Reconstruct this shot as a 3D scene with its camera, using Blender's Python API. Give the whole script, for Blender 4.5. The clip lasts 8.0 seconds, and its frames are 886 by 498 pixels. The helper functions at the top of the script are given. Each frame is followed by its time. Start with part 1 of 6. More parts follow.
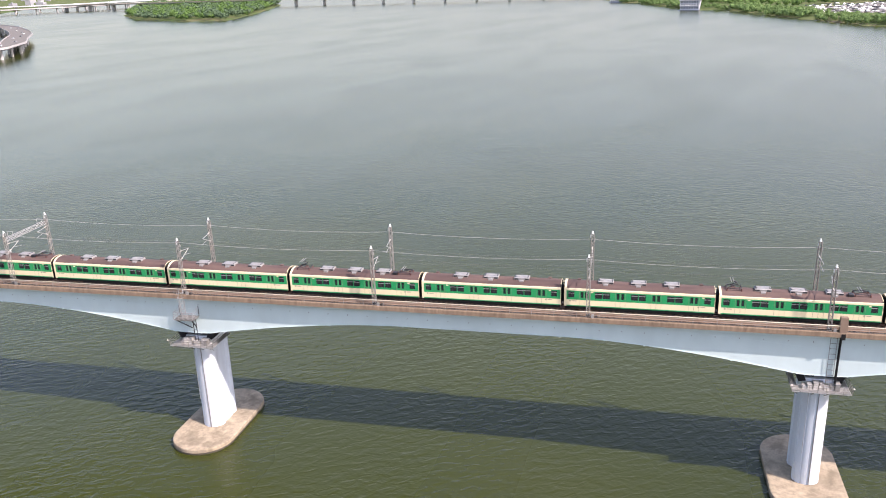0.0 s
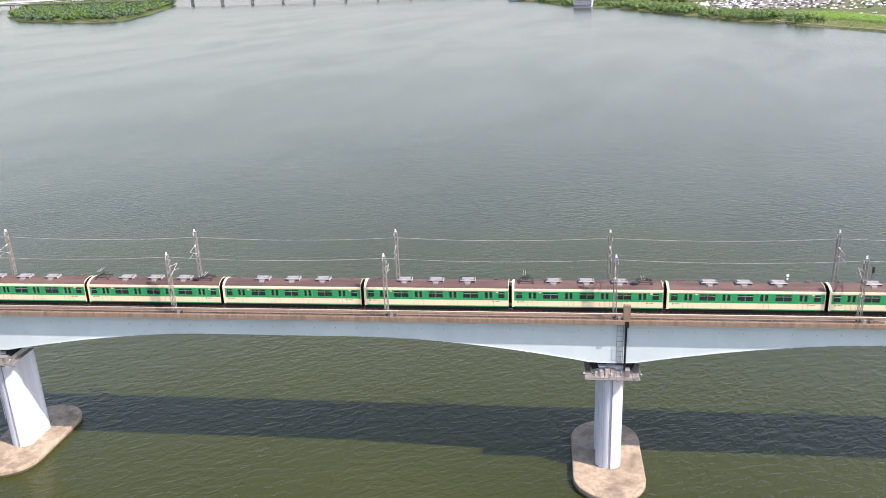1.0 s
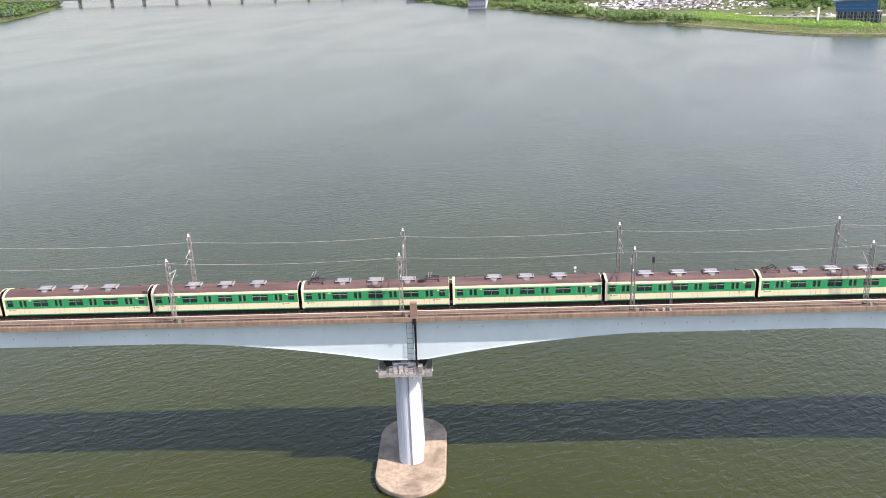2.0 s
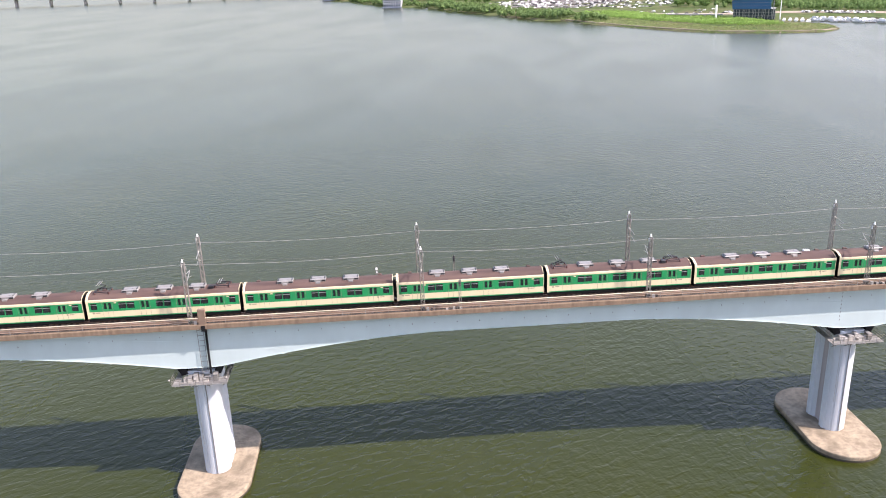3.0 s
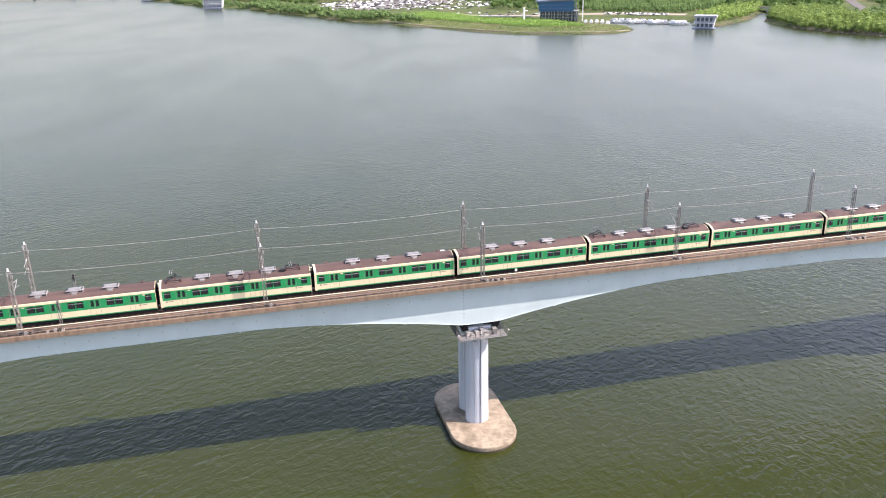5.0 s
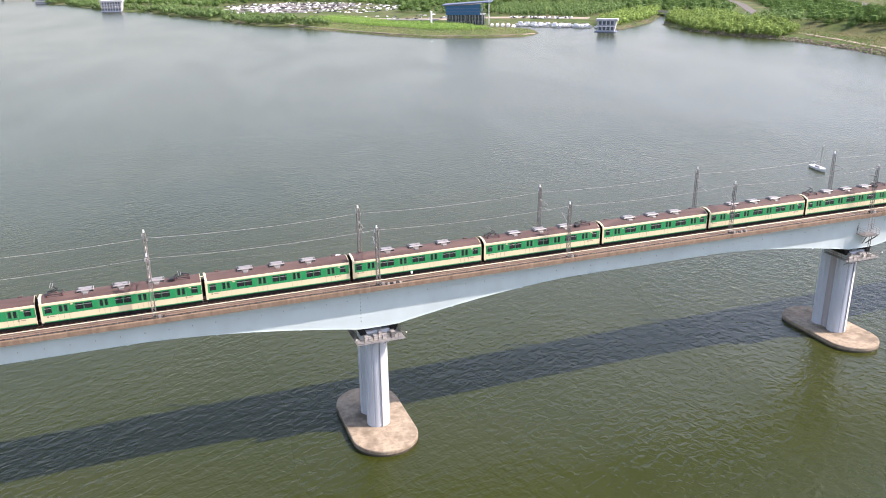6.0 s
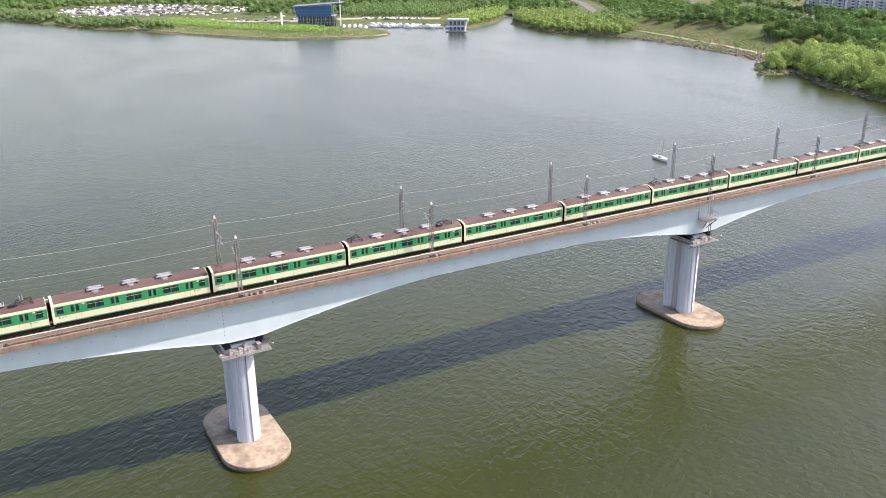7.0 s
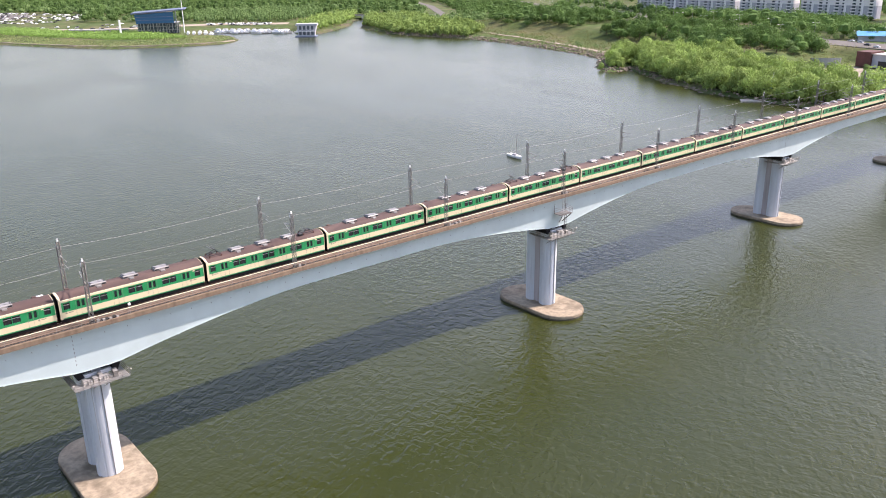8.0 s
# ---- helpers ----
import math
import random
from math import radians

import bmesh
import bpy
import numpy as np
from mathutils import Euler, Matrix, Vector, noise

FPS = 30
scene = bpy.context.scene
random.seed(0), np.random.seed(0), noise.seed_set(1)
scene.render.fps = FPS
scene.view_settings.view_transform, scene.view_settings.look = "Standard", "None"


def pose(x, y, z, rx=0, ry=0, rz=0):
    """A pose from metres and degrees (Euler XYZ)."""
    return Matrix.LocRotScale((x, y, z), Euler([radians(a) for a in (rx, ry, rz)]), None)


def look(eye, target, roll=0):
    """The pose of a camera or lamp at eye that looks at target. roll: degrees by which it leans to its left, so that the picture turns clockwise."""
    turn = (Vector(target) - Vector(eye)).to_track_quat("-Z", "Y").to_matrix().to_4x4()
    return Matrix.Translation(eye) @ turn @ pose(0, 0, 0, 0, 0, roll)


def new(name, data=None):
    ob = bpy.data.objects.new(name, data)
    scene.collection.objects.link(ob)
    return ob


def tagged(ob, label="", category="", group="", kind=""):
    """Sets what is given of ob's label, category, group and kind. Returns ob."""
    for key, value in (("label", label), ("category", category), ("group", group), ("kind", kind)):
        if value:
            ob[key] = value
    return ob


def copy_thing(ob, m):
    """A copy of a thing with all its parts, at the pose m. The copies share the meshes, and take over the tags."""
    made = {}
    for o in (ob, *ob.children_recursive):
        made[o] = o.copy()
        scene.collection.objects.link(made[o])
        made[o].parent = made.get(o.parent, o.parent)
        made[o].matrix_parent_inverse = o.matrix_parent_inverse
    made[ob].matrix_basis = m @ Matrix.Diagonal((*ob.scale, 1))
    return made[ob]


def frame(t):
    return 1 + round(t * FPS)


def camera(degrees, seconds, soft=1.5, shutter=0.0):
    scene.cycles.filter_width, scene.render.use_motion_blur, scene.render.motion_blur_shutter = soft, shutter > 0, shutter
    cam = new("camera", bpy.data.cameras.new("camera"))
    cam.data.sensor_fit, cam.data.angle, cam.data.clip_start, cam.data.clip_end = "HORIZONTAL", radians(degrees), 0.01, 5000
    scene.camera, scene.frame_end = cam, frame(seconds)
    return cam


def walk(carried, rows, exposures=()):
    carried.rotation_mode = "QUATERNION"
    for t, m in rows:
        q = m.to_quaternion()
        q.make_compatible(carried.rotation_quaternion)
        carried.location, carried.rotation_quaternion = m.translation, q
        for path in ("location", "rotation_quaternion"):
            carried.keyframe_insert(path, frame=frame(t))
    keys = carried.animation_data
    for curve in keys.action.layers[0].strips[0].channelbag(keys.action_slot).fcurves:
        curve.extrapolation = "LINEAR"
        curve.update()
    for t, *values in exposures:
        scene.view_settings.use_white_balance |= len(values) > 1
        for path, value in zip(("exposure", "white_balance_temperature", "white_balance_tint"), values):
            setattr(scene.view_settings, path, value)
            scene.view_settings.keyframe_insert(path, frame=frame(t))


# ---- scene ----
cam = camera(56.6, 8.0, soft=1.0)
PATH = [
    (0, (-24.264, -108.092, 69.696), (-24.717, -106.253, 69.054), -2.2),
    (0.5, (-16.679, -106.105, 69.565), (-17.021, -104.245, 68.917), -2.3),
    (1, (-8.485, -104.843, 69.138), (-8.74, -102.969, 68.486), -2.3),
    (1.5, (0.035, -104.038, 68.706), (-0.129, -102.155, 68.052), -2.2),
    (1.7, (3.137, -103.958, 68.661), (3.024, -102.072, 68.005), -2.1),
    (2.8, (23.104, -104.128, 68.203), (23.185, -102.242, 67.544), -2.0),
    (3, (26.945, -104.145, 68.253), (27.058, -102.262, 67.588), -2.0),
    (3.5, (35.8, -105.021, 68.298), (36.0, -103.146, 67.63), -2.0),
    (3.9, (42.606, -106.202, 68.313), (42.869, -104.336, 67.643), -1.9),
    (4, (44.159, -106.17, 68.457), (44.439, -104.307, 67.786), -1.8),
    (4.5, (51.961, -107.085, 68.376), (52.326, -105.238, 67.702), -1.6),
    (5, (58.754, -108.205, 68.403), (59.207, -106.377, 67.73), -1.2),
    (5.2, (61.313, -109.44, 68.312), (61.787, -107.616, 67.643), -1.0),
    (6.3, (61.797, -109.185, 68.428), (62.53, -107.449, 67.758), -0.8),
    (6.5, (61.907, -109.188, 68.549), (62.699, -107.478, 67.879), -0.8),
    (7, (61.948, -108.871, 68.555), (62.891, -107.239, 67.884), -0.6),
    (7.5, (61.843, -108.879, 68.623), (62.932, -107.342, 67.952), -0.8),
    (8, (62.265, -108.402, 68.646), (63.478, -106.959, 67.979), -0.8),
]
walk(cam, [(t, look(e, g, r)) for t, e, g, r in PATH], [(0, 1.29, 6500, 26), (5, 1.30, 6500, 26), (6.5, 1.31, 6560, 26), (7.5, 1.31, 6560, 26), (8, 1.22, 6560, 26)])

# ---- light ----
SUN = Vector((0.90, -0.375, 1.0)).normalized()
world = bpy.data.worlds.new("sky")
scene.world = world
world.use_nodes = True
wn = world.node_tree.nodes
sky = wn.new("ShaderNodeTexSky")
sky.sky_type = "NISHITA"
sky.sun_disc = False
sky.sun_elevation = math.asin(SUN.z)
sky.sun_rotation = math.atan2(SUN.x, SUN.y)
sky.air_density, sky.dust_density, sky.ozone_density = 1.5, 1.8, 1.4
wn["Background"].inputs["Strength"].default_value = 0.105
coord = wn.new("ShaderNodeTexCoord")
height = wn.new("ShaderNodeSeparateXYZ")
low = wn.new("ShaderNodeMapRange")
low.interpolation_type = "SMOOTHSTEP"
low.inputs["From Min"].default_value, low.inputs["From Max"].default_value = 0.0, 0.90
low.inputs["To Min"].default_value, low.inputs["To Max"].default_value = 1.0, 0.0
# hazy air: whiter low down, and brighter towards the sun than away from it
toward = wn.new("ShaderNodeVectorMath")
toward.operation = "DOT_PRODUCT"
toward.inputs[1].default_value = (SUN.x / math.hypot(SUN.x, SUN.y), SUN.y / math.hypot(SUN.x, SUN.y), 0)
glow = wn.new("ShaderNodeMapRange")
glow.interpolation_type = "SMOOTHSTEP"
glow.inputs["From Min"].default_value, glow.inputs["From Max"].default_value = -1.0, 1.0
glow.inputs["To Min"].default_value, glow.inputs["To Max"].default_value = 0.47, 1.85
thick = wn.new("ShaderNodeMath")
thick.operation = "MULTIPLY"
tone = wn.new("ShaderNodeVectorMath")
tone.operation = "SCALE"
tone.inputs[0].default_value = (1.17, 1.27, 1.72)
haze = wn.new("ShaderNodeVectorMath")
haze.operation = "ADD"
for a, b in ((coord.outputs["Generated"], height.inputs[0]), (height.outputs["Z"], low.inputs["Value"]), (coord.outputs["Generated"], toward.inputs[0]),
             (toward.outputs["Value"], glow.inputs["Value"]), (low.outputs[0], thick.inputs[0]), (glow.outputs[0], thick.inputs[1]),
             (thick.outputs[0], tone.inputs["Scale"]), (sky.outputs[0], haze.inputs[0]), (tone.outputs[0], haze.inputs[1]),
             (haze.outputs[0], wn["Background"].inputs["Color"])):
    world.node_tree.links.new(a, b)
sun_data = bpy.data.lights.new("sun", "SUN")
sun_data.energy, sun_data.angle, sun_data.color = 3.6, radians(0.6), (1.0, 0.94, 0.83)
new("sun", sun_data).matrix_world = look(SUN * 500, (0, 0, 0))


# ---- materials ----
def mat(name, color, rough=0.6, metal=0.0, vary=0.12, scale=1.5, stain=None, stain_scale=0.25, stain_amount=0.4,
        bump=0.0, bump_scale=8.0, random_tint=0.0, stretch=(1, 1, 1), spec=0.5):
    """Procedural surface: base colour with fine grain, broad stains, relief and a tint per object."""
    m = bpy.data.materials.new(name)
    m.use_nodes = True
    nt = m.node_tree
    b = nt.nodes["Principled BSDF"]
    b.inputs["Roughness"].default_value = rough
    b.inputs["Metallic"].default_value = metal
    b.inputs["Specular IOR Level"].default_value = spec
    geo = nt.nodes.new("ShaderNodeNewGeometry")
    mp = nt.nodes.new("ShaderNodeMapping")
    mp.inputs["Scale"].default_value = stretch
    nt.links.new(geo.outputs["Position"], mp.inputs["Vector"])

    def noise_tex(s, detail=4.0):
        n = nt.nodes.new("ShaderNodeTexNoise")
        n.inputs["Scale"].default_value = s
        n.inputs["Detail"].default_value = detail
        nt.links.new(mp.outputs[0], n.inputs["Vector"])
        return n

    def mix(kind, fac, a, c):
        x = nt.nodes.new("ShaderNodeMix")
        x.data_type, x.blend_type = "RGBA", kind
        for sock, val in ((x.inputs[0], fac), (x.inputs[6], a), (x.inputs[7], c)):
            if isinstance(val, (int, float)):
                sock.default_value = val
            elif isinstance(val, tuple):
                sock.default_value = (*val[:3], 1)
            else:
                nt.links.new(val, sock)
        return x.outputs[2]

    fine = noise_tex(scale)
    ramp = nt.nodes.new("ShaderNodeMapRange")
    ramp.inputs["From Min"].default_value, ramp.inputs["From Max"].default_value = 0.3, 0.7
    ramp.inputs["To Min"].default_value, ramp.inputs["To Max"].default_value = 1 - vary, 1 + vary
    nt.links.new(fine.outputs["Fac"], ramp.inputs["Value"])
    col = mix("MULTIPLY", 1.0, tuple(color), ramp.outputs[0])
    if stain is not None:
        broad = noise_tex(stain_scale, 6.0)
        r2 = nt.nodes.new("ShaderNodeMapRange")
        r2.inputs["From Min"].default_value, r2.inputs["From Max"].default_value = 0.45, 0.7
        r2.inputs["To Max"].default_value = stain_amount
        nt.links.new(broad.outputs["Fac"], r2.inputs["Value"])
        col = mix("MIX", r2.outputs[0], col, tuple(stain))
    if random_tint:
        info = nt.nodes.new("ShaderNodeObjectInfo")
        r3 = nt.nodes.new("ShaderNodeMapRange")
        r3.inputs["To Min"].default_value, r3.inputs["To Max"].default_value = 1 - random_tint, 1 + random_tint
        nt.links.new(info.outputs["Random"], r3.inputs["Value"])
        col = mix("MULTIPLY", 1.0, col, r3.outputs[0])
        r4 = nt.nodes.new("ShaderNodeMapRange")
        r4.inputs["To Min"].default_value, r4.inputs["To Max"].default_value = 1 - random_tint, 1 + random_tint
        nt.links.new(geo.outputs["Random Per Island"], r4.inputs["Value"])
        col = mix("MULTIPLY", 1.0, col, r4.outputs[0])
    nt.links.new(col, b.inputs["Base Color"])
    if bump:
        bt = noise_tex(bump_scale, 5.0)
        bn = nt.nodes.new("ShaderNodeBump")
        bn.inputs["Strength"].default_value = 0.6
        bn.inputs["Distance"].default_value = bump
        nt.links.new(bt.outputs["Fac"], bn.inputs["Height"])
        nt.links.new(bn.outputs[0], b.inputs["Normal"])
    return m


def leaf_mat(name, color, dark, tint=0.2):
    """Leaves: a matt face, and light that comes through from behind."""
    m = mat(name, color, 0.8, 0, 0.25, 0.3, dark, 0.1, 0.5, random_tint=tint, spec=0.15)
    nt = m.node_tree
    b, out = nt.nodes["Principled BSDF"], nt.nodes["Material Output"]
    tr = nt.nodes.new("ShaderNodeBsdfTranslucent")
    mx = nt.nodes.new("ShaderNodeMixShader")
    mx.inputs[0].default_value = 0.3
    nt.links.new(b.inputs["Base Color"].links[0].from_socket, tr.inputs["Color"])
    nt.links.new(b.outputs[0], mx.inputs[1])
    nt.links.new(tr.outputs[0], mx.inputs[2])
    nt.links.new(mx.outputs[0], out.inputs["Surface"])
    return m


def water_material():
    m = bpy.data.materials.new("river_water")
    m.use_nodes = True
    nt = m.node_tree
    b = nt.nodes["Principled BSDF"]
    b.inputs["IOR"].default_value = 1.33
    b.inputs["Specular IOR Level"].default_value = 0.5
    geo = nt.nodes.new("ShaderNodeNewGeometry")

    def noise_tex(s, stretch=(1, 1, 1), turn=0.0, detail=4.0, distort=0.0):
        """Noise drawn out by stretch along axes that are turned by turn."""
        mp = nt.nodes.new("ShaderNodeMapping")
        mp.vector_type = "TEXTURE"
        mp.inputs["Scale"].default_value = stretch
        mp.inputs["Rotation"].default_value = (0, 0, turn)
        mp.inputs["Location"].default_value = (311.7, 127.3, 3.37)
        nt.links.new(geo.outputs["Position"], mp.inputs["Vector"])
        n = nt.nodes.new("ShaderNodeTexNoise")
        n.inputs["Scale"].default_value, n.inputs["Detail"].default_value = s, detail
        n.inputs["Distortion"].default_value = distort
        nt.links.new(mp.outputs[0], n.inputs["Vector"])
        return n.outputs["Fac"]

    def math_node(op, a, c):
        x = nt.nodes.new("ShaderNodeMath")
        x.operation = op
        for sock, val in ((x.inputs[0], a), (x.inputs[1], c)):
            if isinstance(val, (int, float)):
                sock.default_value = val
            else:
                nt.links.new(val, sock)
        return x.outputs[0]

    def span(value, a, c, lo, hi):
        r = nt.nodes.new("ShaderNodeMapRange")
        r.interpolation_type = "SMOOTHSTEP"
        for k, v in (("From Min", a), ("From Max", c), ("To Min", lo), ("To Max", hi)):
            r.inputs[k].default_value = v
        nt.links.new(value, r.inputs["Value"])
        return r.outputs[0]

    # silty olive water, in drifting greener and browner clouds
    cloud = noise_tex(0.012, (1, 1, 1), 0.4, 5.0, 0.6)
    cr = nt.nodes.new("ShaderNodeValToRGB")
    cr.color_ramp.elements[0].position, cr.color_ramp.elements[0].color = 0.35, (*WATER_A, 1)
    cr.color_ramp.elements[1].position, cr.color_ramp.elements[1].color = 0.65, (*WATER_B, 1)
    nt.links.new(cloud, cr.inputs["Fac"])
    nt.links.new(cr.outputs["Color"], b.inputs["Base Color"])
    # steeper chop round the bridge, calmer and finer water in the wide reach upstream
    sep = nt.nodes.new("ShaderNodeSeparateXYZ")
    nt.links.new(geo.outputs["Position"], sep.inputs[0])
    reach = span(sep.outputs["Y"], -60.0, 260.0, 0.0, 1.0)
    wind = noise_tex(0.017, (1.0, 2.8, 1), -0.25, 5.0, 0.8)
    rough = math_node("ADD", math_node("MULTIPLY", reach, -0.045), span(wind, 0.35, 0.70, 0.265, 0.295))
    nt.links.new(rough, b.inputs["Roughness"])
    # two trains of short wind waves that cross, with gusts where they stand higher
    gust = span(noise_tex(0.035, (1, 2.0, 1), -0.2, 3.0, 0.4), 0.3, 0.7, 0.65, 1.15)
    swell = noise_tex(0.22, (2.2, 1.0, 1), 0.35, 2.0, 0.4)
    chop = noise_tex(0.85, (1.9, 1.0, 1), 0.45, 1.6, 0.6)
    cross = noise_tex(1.05, (1.9, 1.0, 1), 1.9, 1.2, 0.5)
    ripple = noise_tex(2.4, (1.4, 1.0, 1), 0.2, 1.0, 0.2)
    side = span(sep.outputs["X"], -40.0, 220.0, 0.10, 0.25)
    h = math_node("ADD", math_node("MULTIPLY", swell, 0.16), math_node("MULTIPLY", chop, 0.38))
    h = math_node("ADD", h, math_node("MULTIPLY", cross, side))
    h = math_node("ADD", h, math_node("MULTIPLY", ripple, 0.05))
    h = math_node("MULTIPLY", math_node("MULTIPLY", h, gust), math_node("MULTIPLY", span(reach, 0.0, 1.0, 1.0, 0.42), span(sep.outputs["Y"], 250.0, 800.0, 1.0, 0.2)))
    bn = nt.nodes.new("ShaderNodeBump")
    bn.inputs["Strength"].default_value = 1.0
    bn.inputs["Distance"].default_value = 0.50
    nt.links.new(h, bn.inputs["Height"])
    nt.links.new(bn.outputs[0], b.inputs["Normal"])
    return m


def glass(name, color, rough=0.05, clear=0.6):
    m = bpy.data.materials.new(name)
    m.use_nodes = True
    b = m.node_tree.nodes["Principled BSDF"]
    b.inputs["Base Color"].default_value = (*color, 1)
    b.inputs["Roughness"].default_value = rough
    b.inputs["Transmission Weight"].default_value = clear
    return m


WATER_A, WATER_B = (0.0235, 0.0305, 0.0042), (0.031, 0.0365, 0.0062)
WATER = water_material()
STEEL_BLUE = mat("pale_blue_steel_paint", (0.48, 0.57, 0.57), 0.5, 0, 0.05, 0.4, (0.40, 0.475, 0.475), 0.12, 0.4, stretch=(1, 1, 0.5))
PIER_PAINT = mat("pale_grey_painted_concrete", (0.50, 0.54, 0.58), 0.75, 0, 0.06, 0.8, (0.42, 0.40, 0.42), 0.5, 0.4, 0.01, 6, stretch=(1, 1, 0.12))
FOOTING = mat("weathered_beige_concrete", (0.30, 0.243, 0.17), 0.9, 0, 0.24, 1.6, (0.11, 0.085, 0.055), 0.42, 0.75, 0.02, 5)
PIER_STAIN = mat("rust_stained_concrete", (0.36, 0.33, 0.33), 0.85, 0, 0.2, 0.8, (0.17, 0.12, 0.10), 0.5, 0.7, stretch=(1, 1, 0.1))
WET = mat("wet_dark_concrete", (0.055, 0.047, 0.034), 0.5, 0, 0.2, 1.5)
DECK = mat("rust_dusted_concrete_deck", (0.19, 0.135, 0.098), 0.95, 0, 0.14, 0.9, (0.17, 0.11, 0.08), 0.3, 0.5, 0.01, 6)
KERB = mat("stained_concrete_kerb", (0.21, 0.148, 0.10), 0.9, 0, 0.2, 1.4, (0.10, 0.07, 0.047), 1.0, 0.6, stretch=(1.6, 1, 0.2), random_tint=0.05)
RAIL_RUST = mat("rusted_rail_steel", (0.13, 0.065, 0.045), 0.7, 0.3, 0.25, 3)
RAIL_TOP = mat("polished_rail_head", (0.42, 0.36, 0.33), 0.35, 0.9, 0.1, 4)
SLEEPER = mat("concrete_sleeper", (0.33, 0.235, 0.17), 0.9, 0, 0.2, 2)
FENCE_WHITE = mat("white_painted_tube", (0.74, 0.63, 0.46), 0.5, 0, 0.08, 1.5)
GALV = mat("galvanised_steel", (0.195, 0.19, 0.18), 0.55, 0.3, 0.2, 1.2, (0.20, 0.15, 0.12), 0.6, 0.5)
GALV_DARK = mat("weathered_dark_galvanised", (0.13, 0.125, 0.12), 0.6, 0.3, 0.2, 1.2, (0.10, 0.075, 0.06), 0.6, 0.5)
GALV_PALE = mat("pale_galvanised_steel", (0.33, 0.325, 0.315), 0.5, 0.35, 0.12, 1.5)
DARK_STEEL = mat("dark_steel", (0.035, 0.035, 0.04), 0.5, 0.5, 0.25, 2)
RUBBER = mat("black_rubber", (0.014, 0.014, 0.015), 0.85, 0, 0.2, 2, spec=0.12)
CREAM = mat("cream_carriage_paint", (0.66, 0.57, 0.375), 0.35, 0, 0.04, 0.6, (0.66, 0.56, 0.38), 0.5, 0.25)
GREEN = mat("green_carriage_paint", (0.006, 0.23, 0.078), 0.35, 0, 0.06, 0.8)
ROOF = mat("brown_dusty_carriage_roof", (0.074, 0.044, 0.037), 0.8, 0, 0.16, 0.7, (0.14, 0.09, 0.07), 0.35, 0.5, stretch=(0.3, 1.5, 1))
GREY_UNIT = mat("grey_roof_unit_metal", (0.26, 0.255, 0.245), 0.5, 0.2, 0.1, 1.5, (0.28, 0.24, 0.22), 0.8, 0.4)
UNDER = mat("black_underframe", (0.010, 0.009, 0.010), 0.85, 0, 0.3, 2, spec=0.1)
TRAIN_GLASS = glass("tinted_carriage_glass", (0.03, 0.033, 0.036), 0.08, 0.35)
LINE_GREY = mat("door_seam_grey", (0.26, 0.24, 0.17), 0.6, 0, 0.1, 2)
SEAT = mat("carriage_interior", (0.07, 0.065, 0.06), 0.8, 0, 0.2, 1)
WIRE = mat("bare_wire", (0.30, 0.30, 0.29), 0.85, 0, 0.05, 1, spec=0.1)
COPPER = mat("dark_contact_wire", (0.13, 0.125, 0.12), 0.8, 0, 0.1, 1, spec=0.1)
WHITE = mat("white_gelcoat", (0.80, 0.80, 0.78), 0.35, 0, 0.05, 0.5)
CREAM_BOX = mat("pale_equipment_cover", (0.41, 0.385, 0.35), 0.7, 0, 0.15, 1.5)
BARK = mat("tree_bark", (0.10, 0.075, 0.05), 0.9, 0, 0.3, 3)
LEAF_WILLOW = leaf_mat("willow_leaves", (0.265, 0.365, 0.10), (0.175, 0.265, 0.07), 0.2)
LEAF_DARK = leaf_mat("dark_broad_leaves", (0.115, 0.20, 0.052), (0.06, 0.112, 0.034), 0.18)
# bluer leaves for the far shores: distance haze is put into the colour
LEAF_HAZED = leaf_mat("hazed_far_leaves", (0.115, 0.175, 0.095), (0.075, 0.125, 0.07), 0.16)
LEAF_MID = leaf_mat("green_leaves", (0.16, 0.245, 0.085), (0.095, 0.16, 0.055), 0.14)
REED = leaf_mat("bright_reeds", (0.23, 0.36, 0.09), (0.17, 0.28, 0.07), 0.15)
ROAD = mat("road_asphalt", (0.145, 0.135, 0.122), 0.9, 0, 0.1, 0.5, spec=0.1)
PATH_STONE = mat("pale_path_concrete", (0.33, 0.28, 0.22), 0.9, 0, 0.12, 0.5, spec=0.1)
ROCK = mat("bank_rock", (0.19, 0.155, 0.12), 0.9, 0, 0.3, 0.6, random_tint=0.3)
VIADUCT = mat("viaduct_concrete", (0.42, 0.40, 0.38), 0.85, 0, 0.12, 0.3, (0.22, 0.21, 0.20), 0.1, 0.5)
APART_WHITE = mat("white_apartment_wall", (0.72, 0.71, 0.70), 0.85, 0, 0.05, 0.2)
APART_GREY = mat("grey_apartment_base", (0.40, 0.41, 0.44), 0.85, 0, 0.08, 0.3)
GREY_GLASS = glass("grey_window_glass", (0.12, 0.145, 0.17), 0.1, 0.2)
WINDOW_DARK = glass("dark_window_glass", (0.04, 0.055, 0.07), 0.12, 0.0)
BLUE_GLASS = glass("blue_curtain_glass", (0.03, 0.13, 0.27), 0.12, 0.1)
TOWN = mat("hazy_town_wall", (0.31, 0.31, 0.32), 0.9, 0, 0.2, 0.02, random_tint=0.25)
SCRUB = leaf_mat("dry_scrub_leaves", (0.17, 0.19, 0.07), (0.16, 0.12, 0.06), 0.3)
GRASS = leaf_mat("meadow_grass", (0.235, 0.28, 0.11), (0.28, 0.25, 0.14), 0.2)
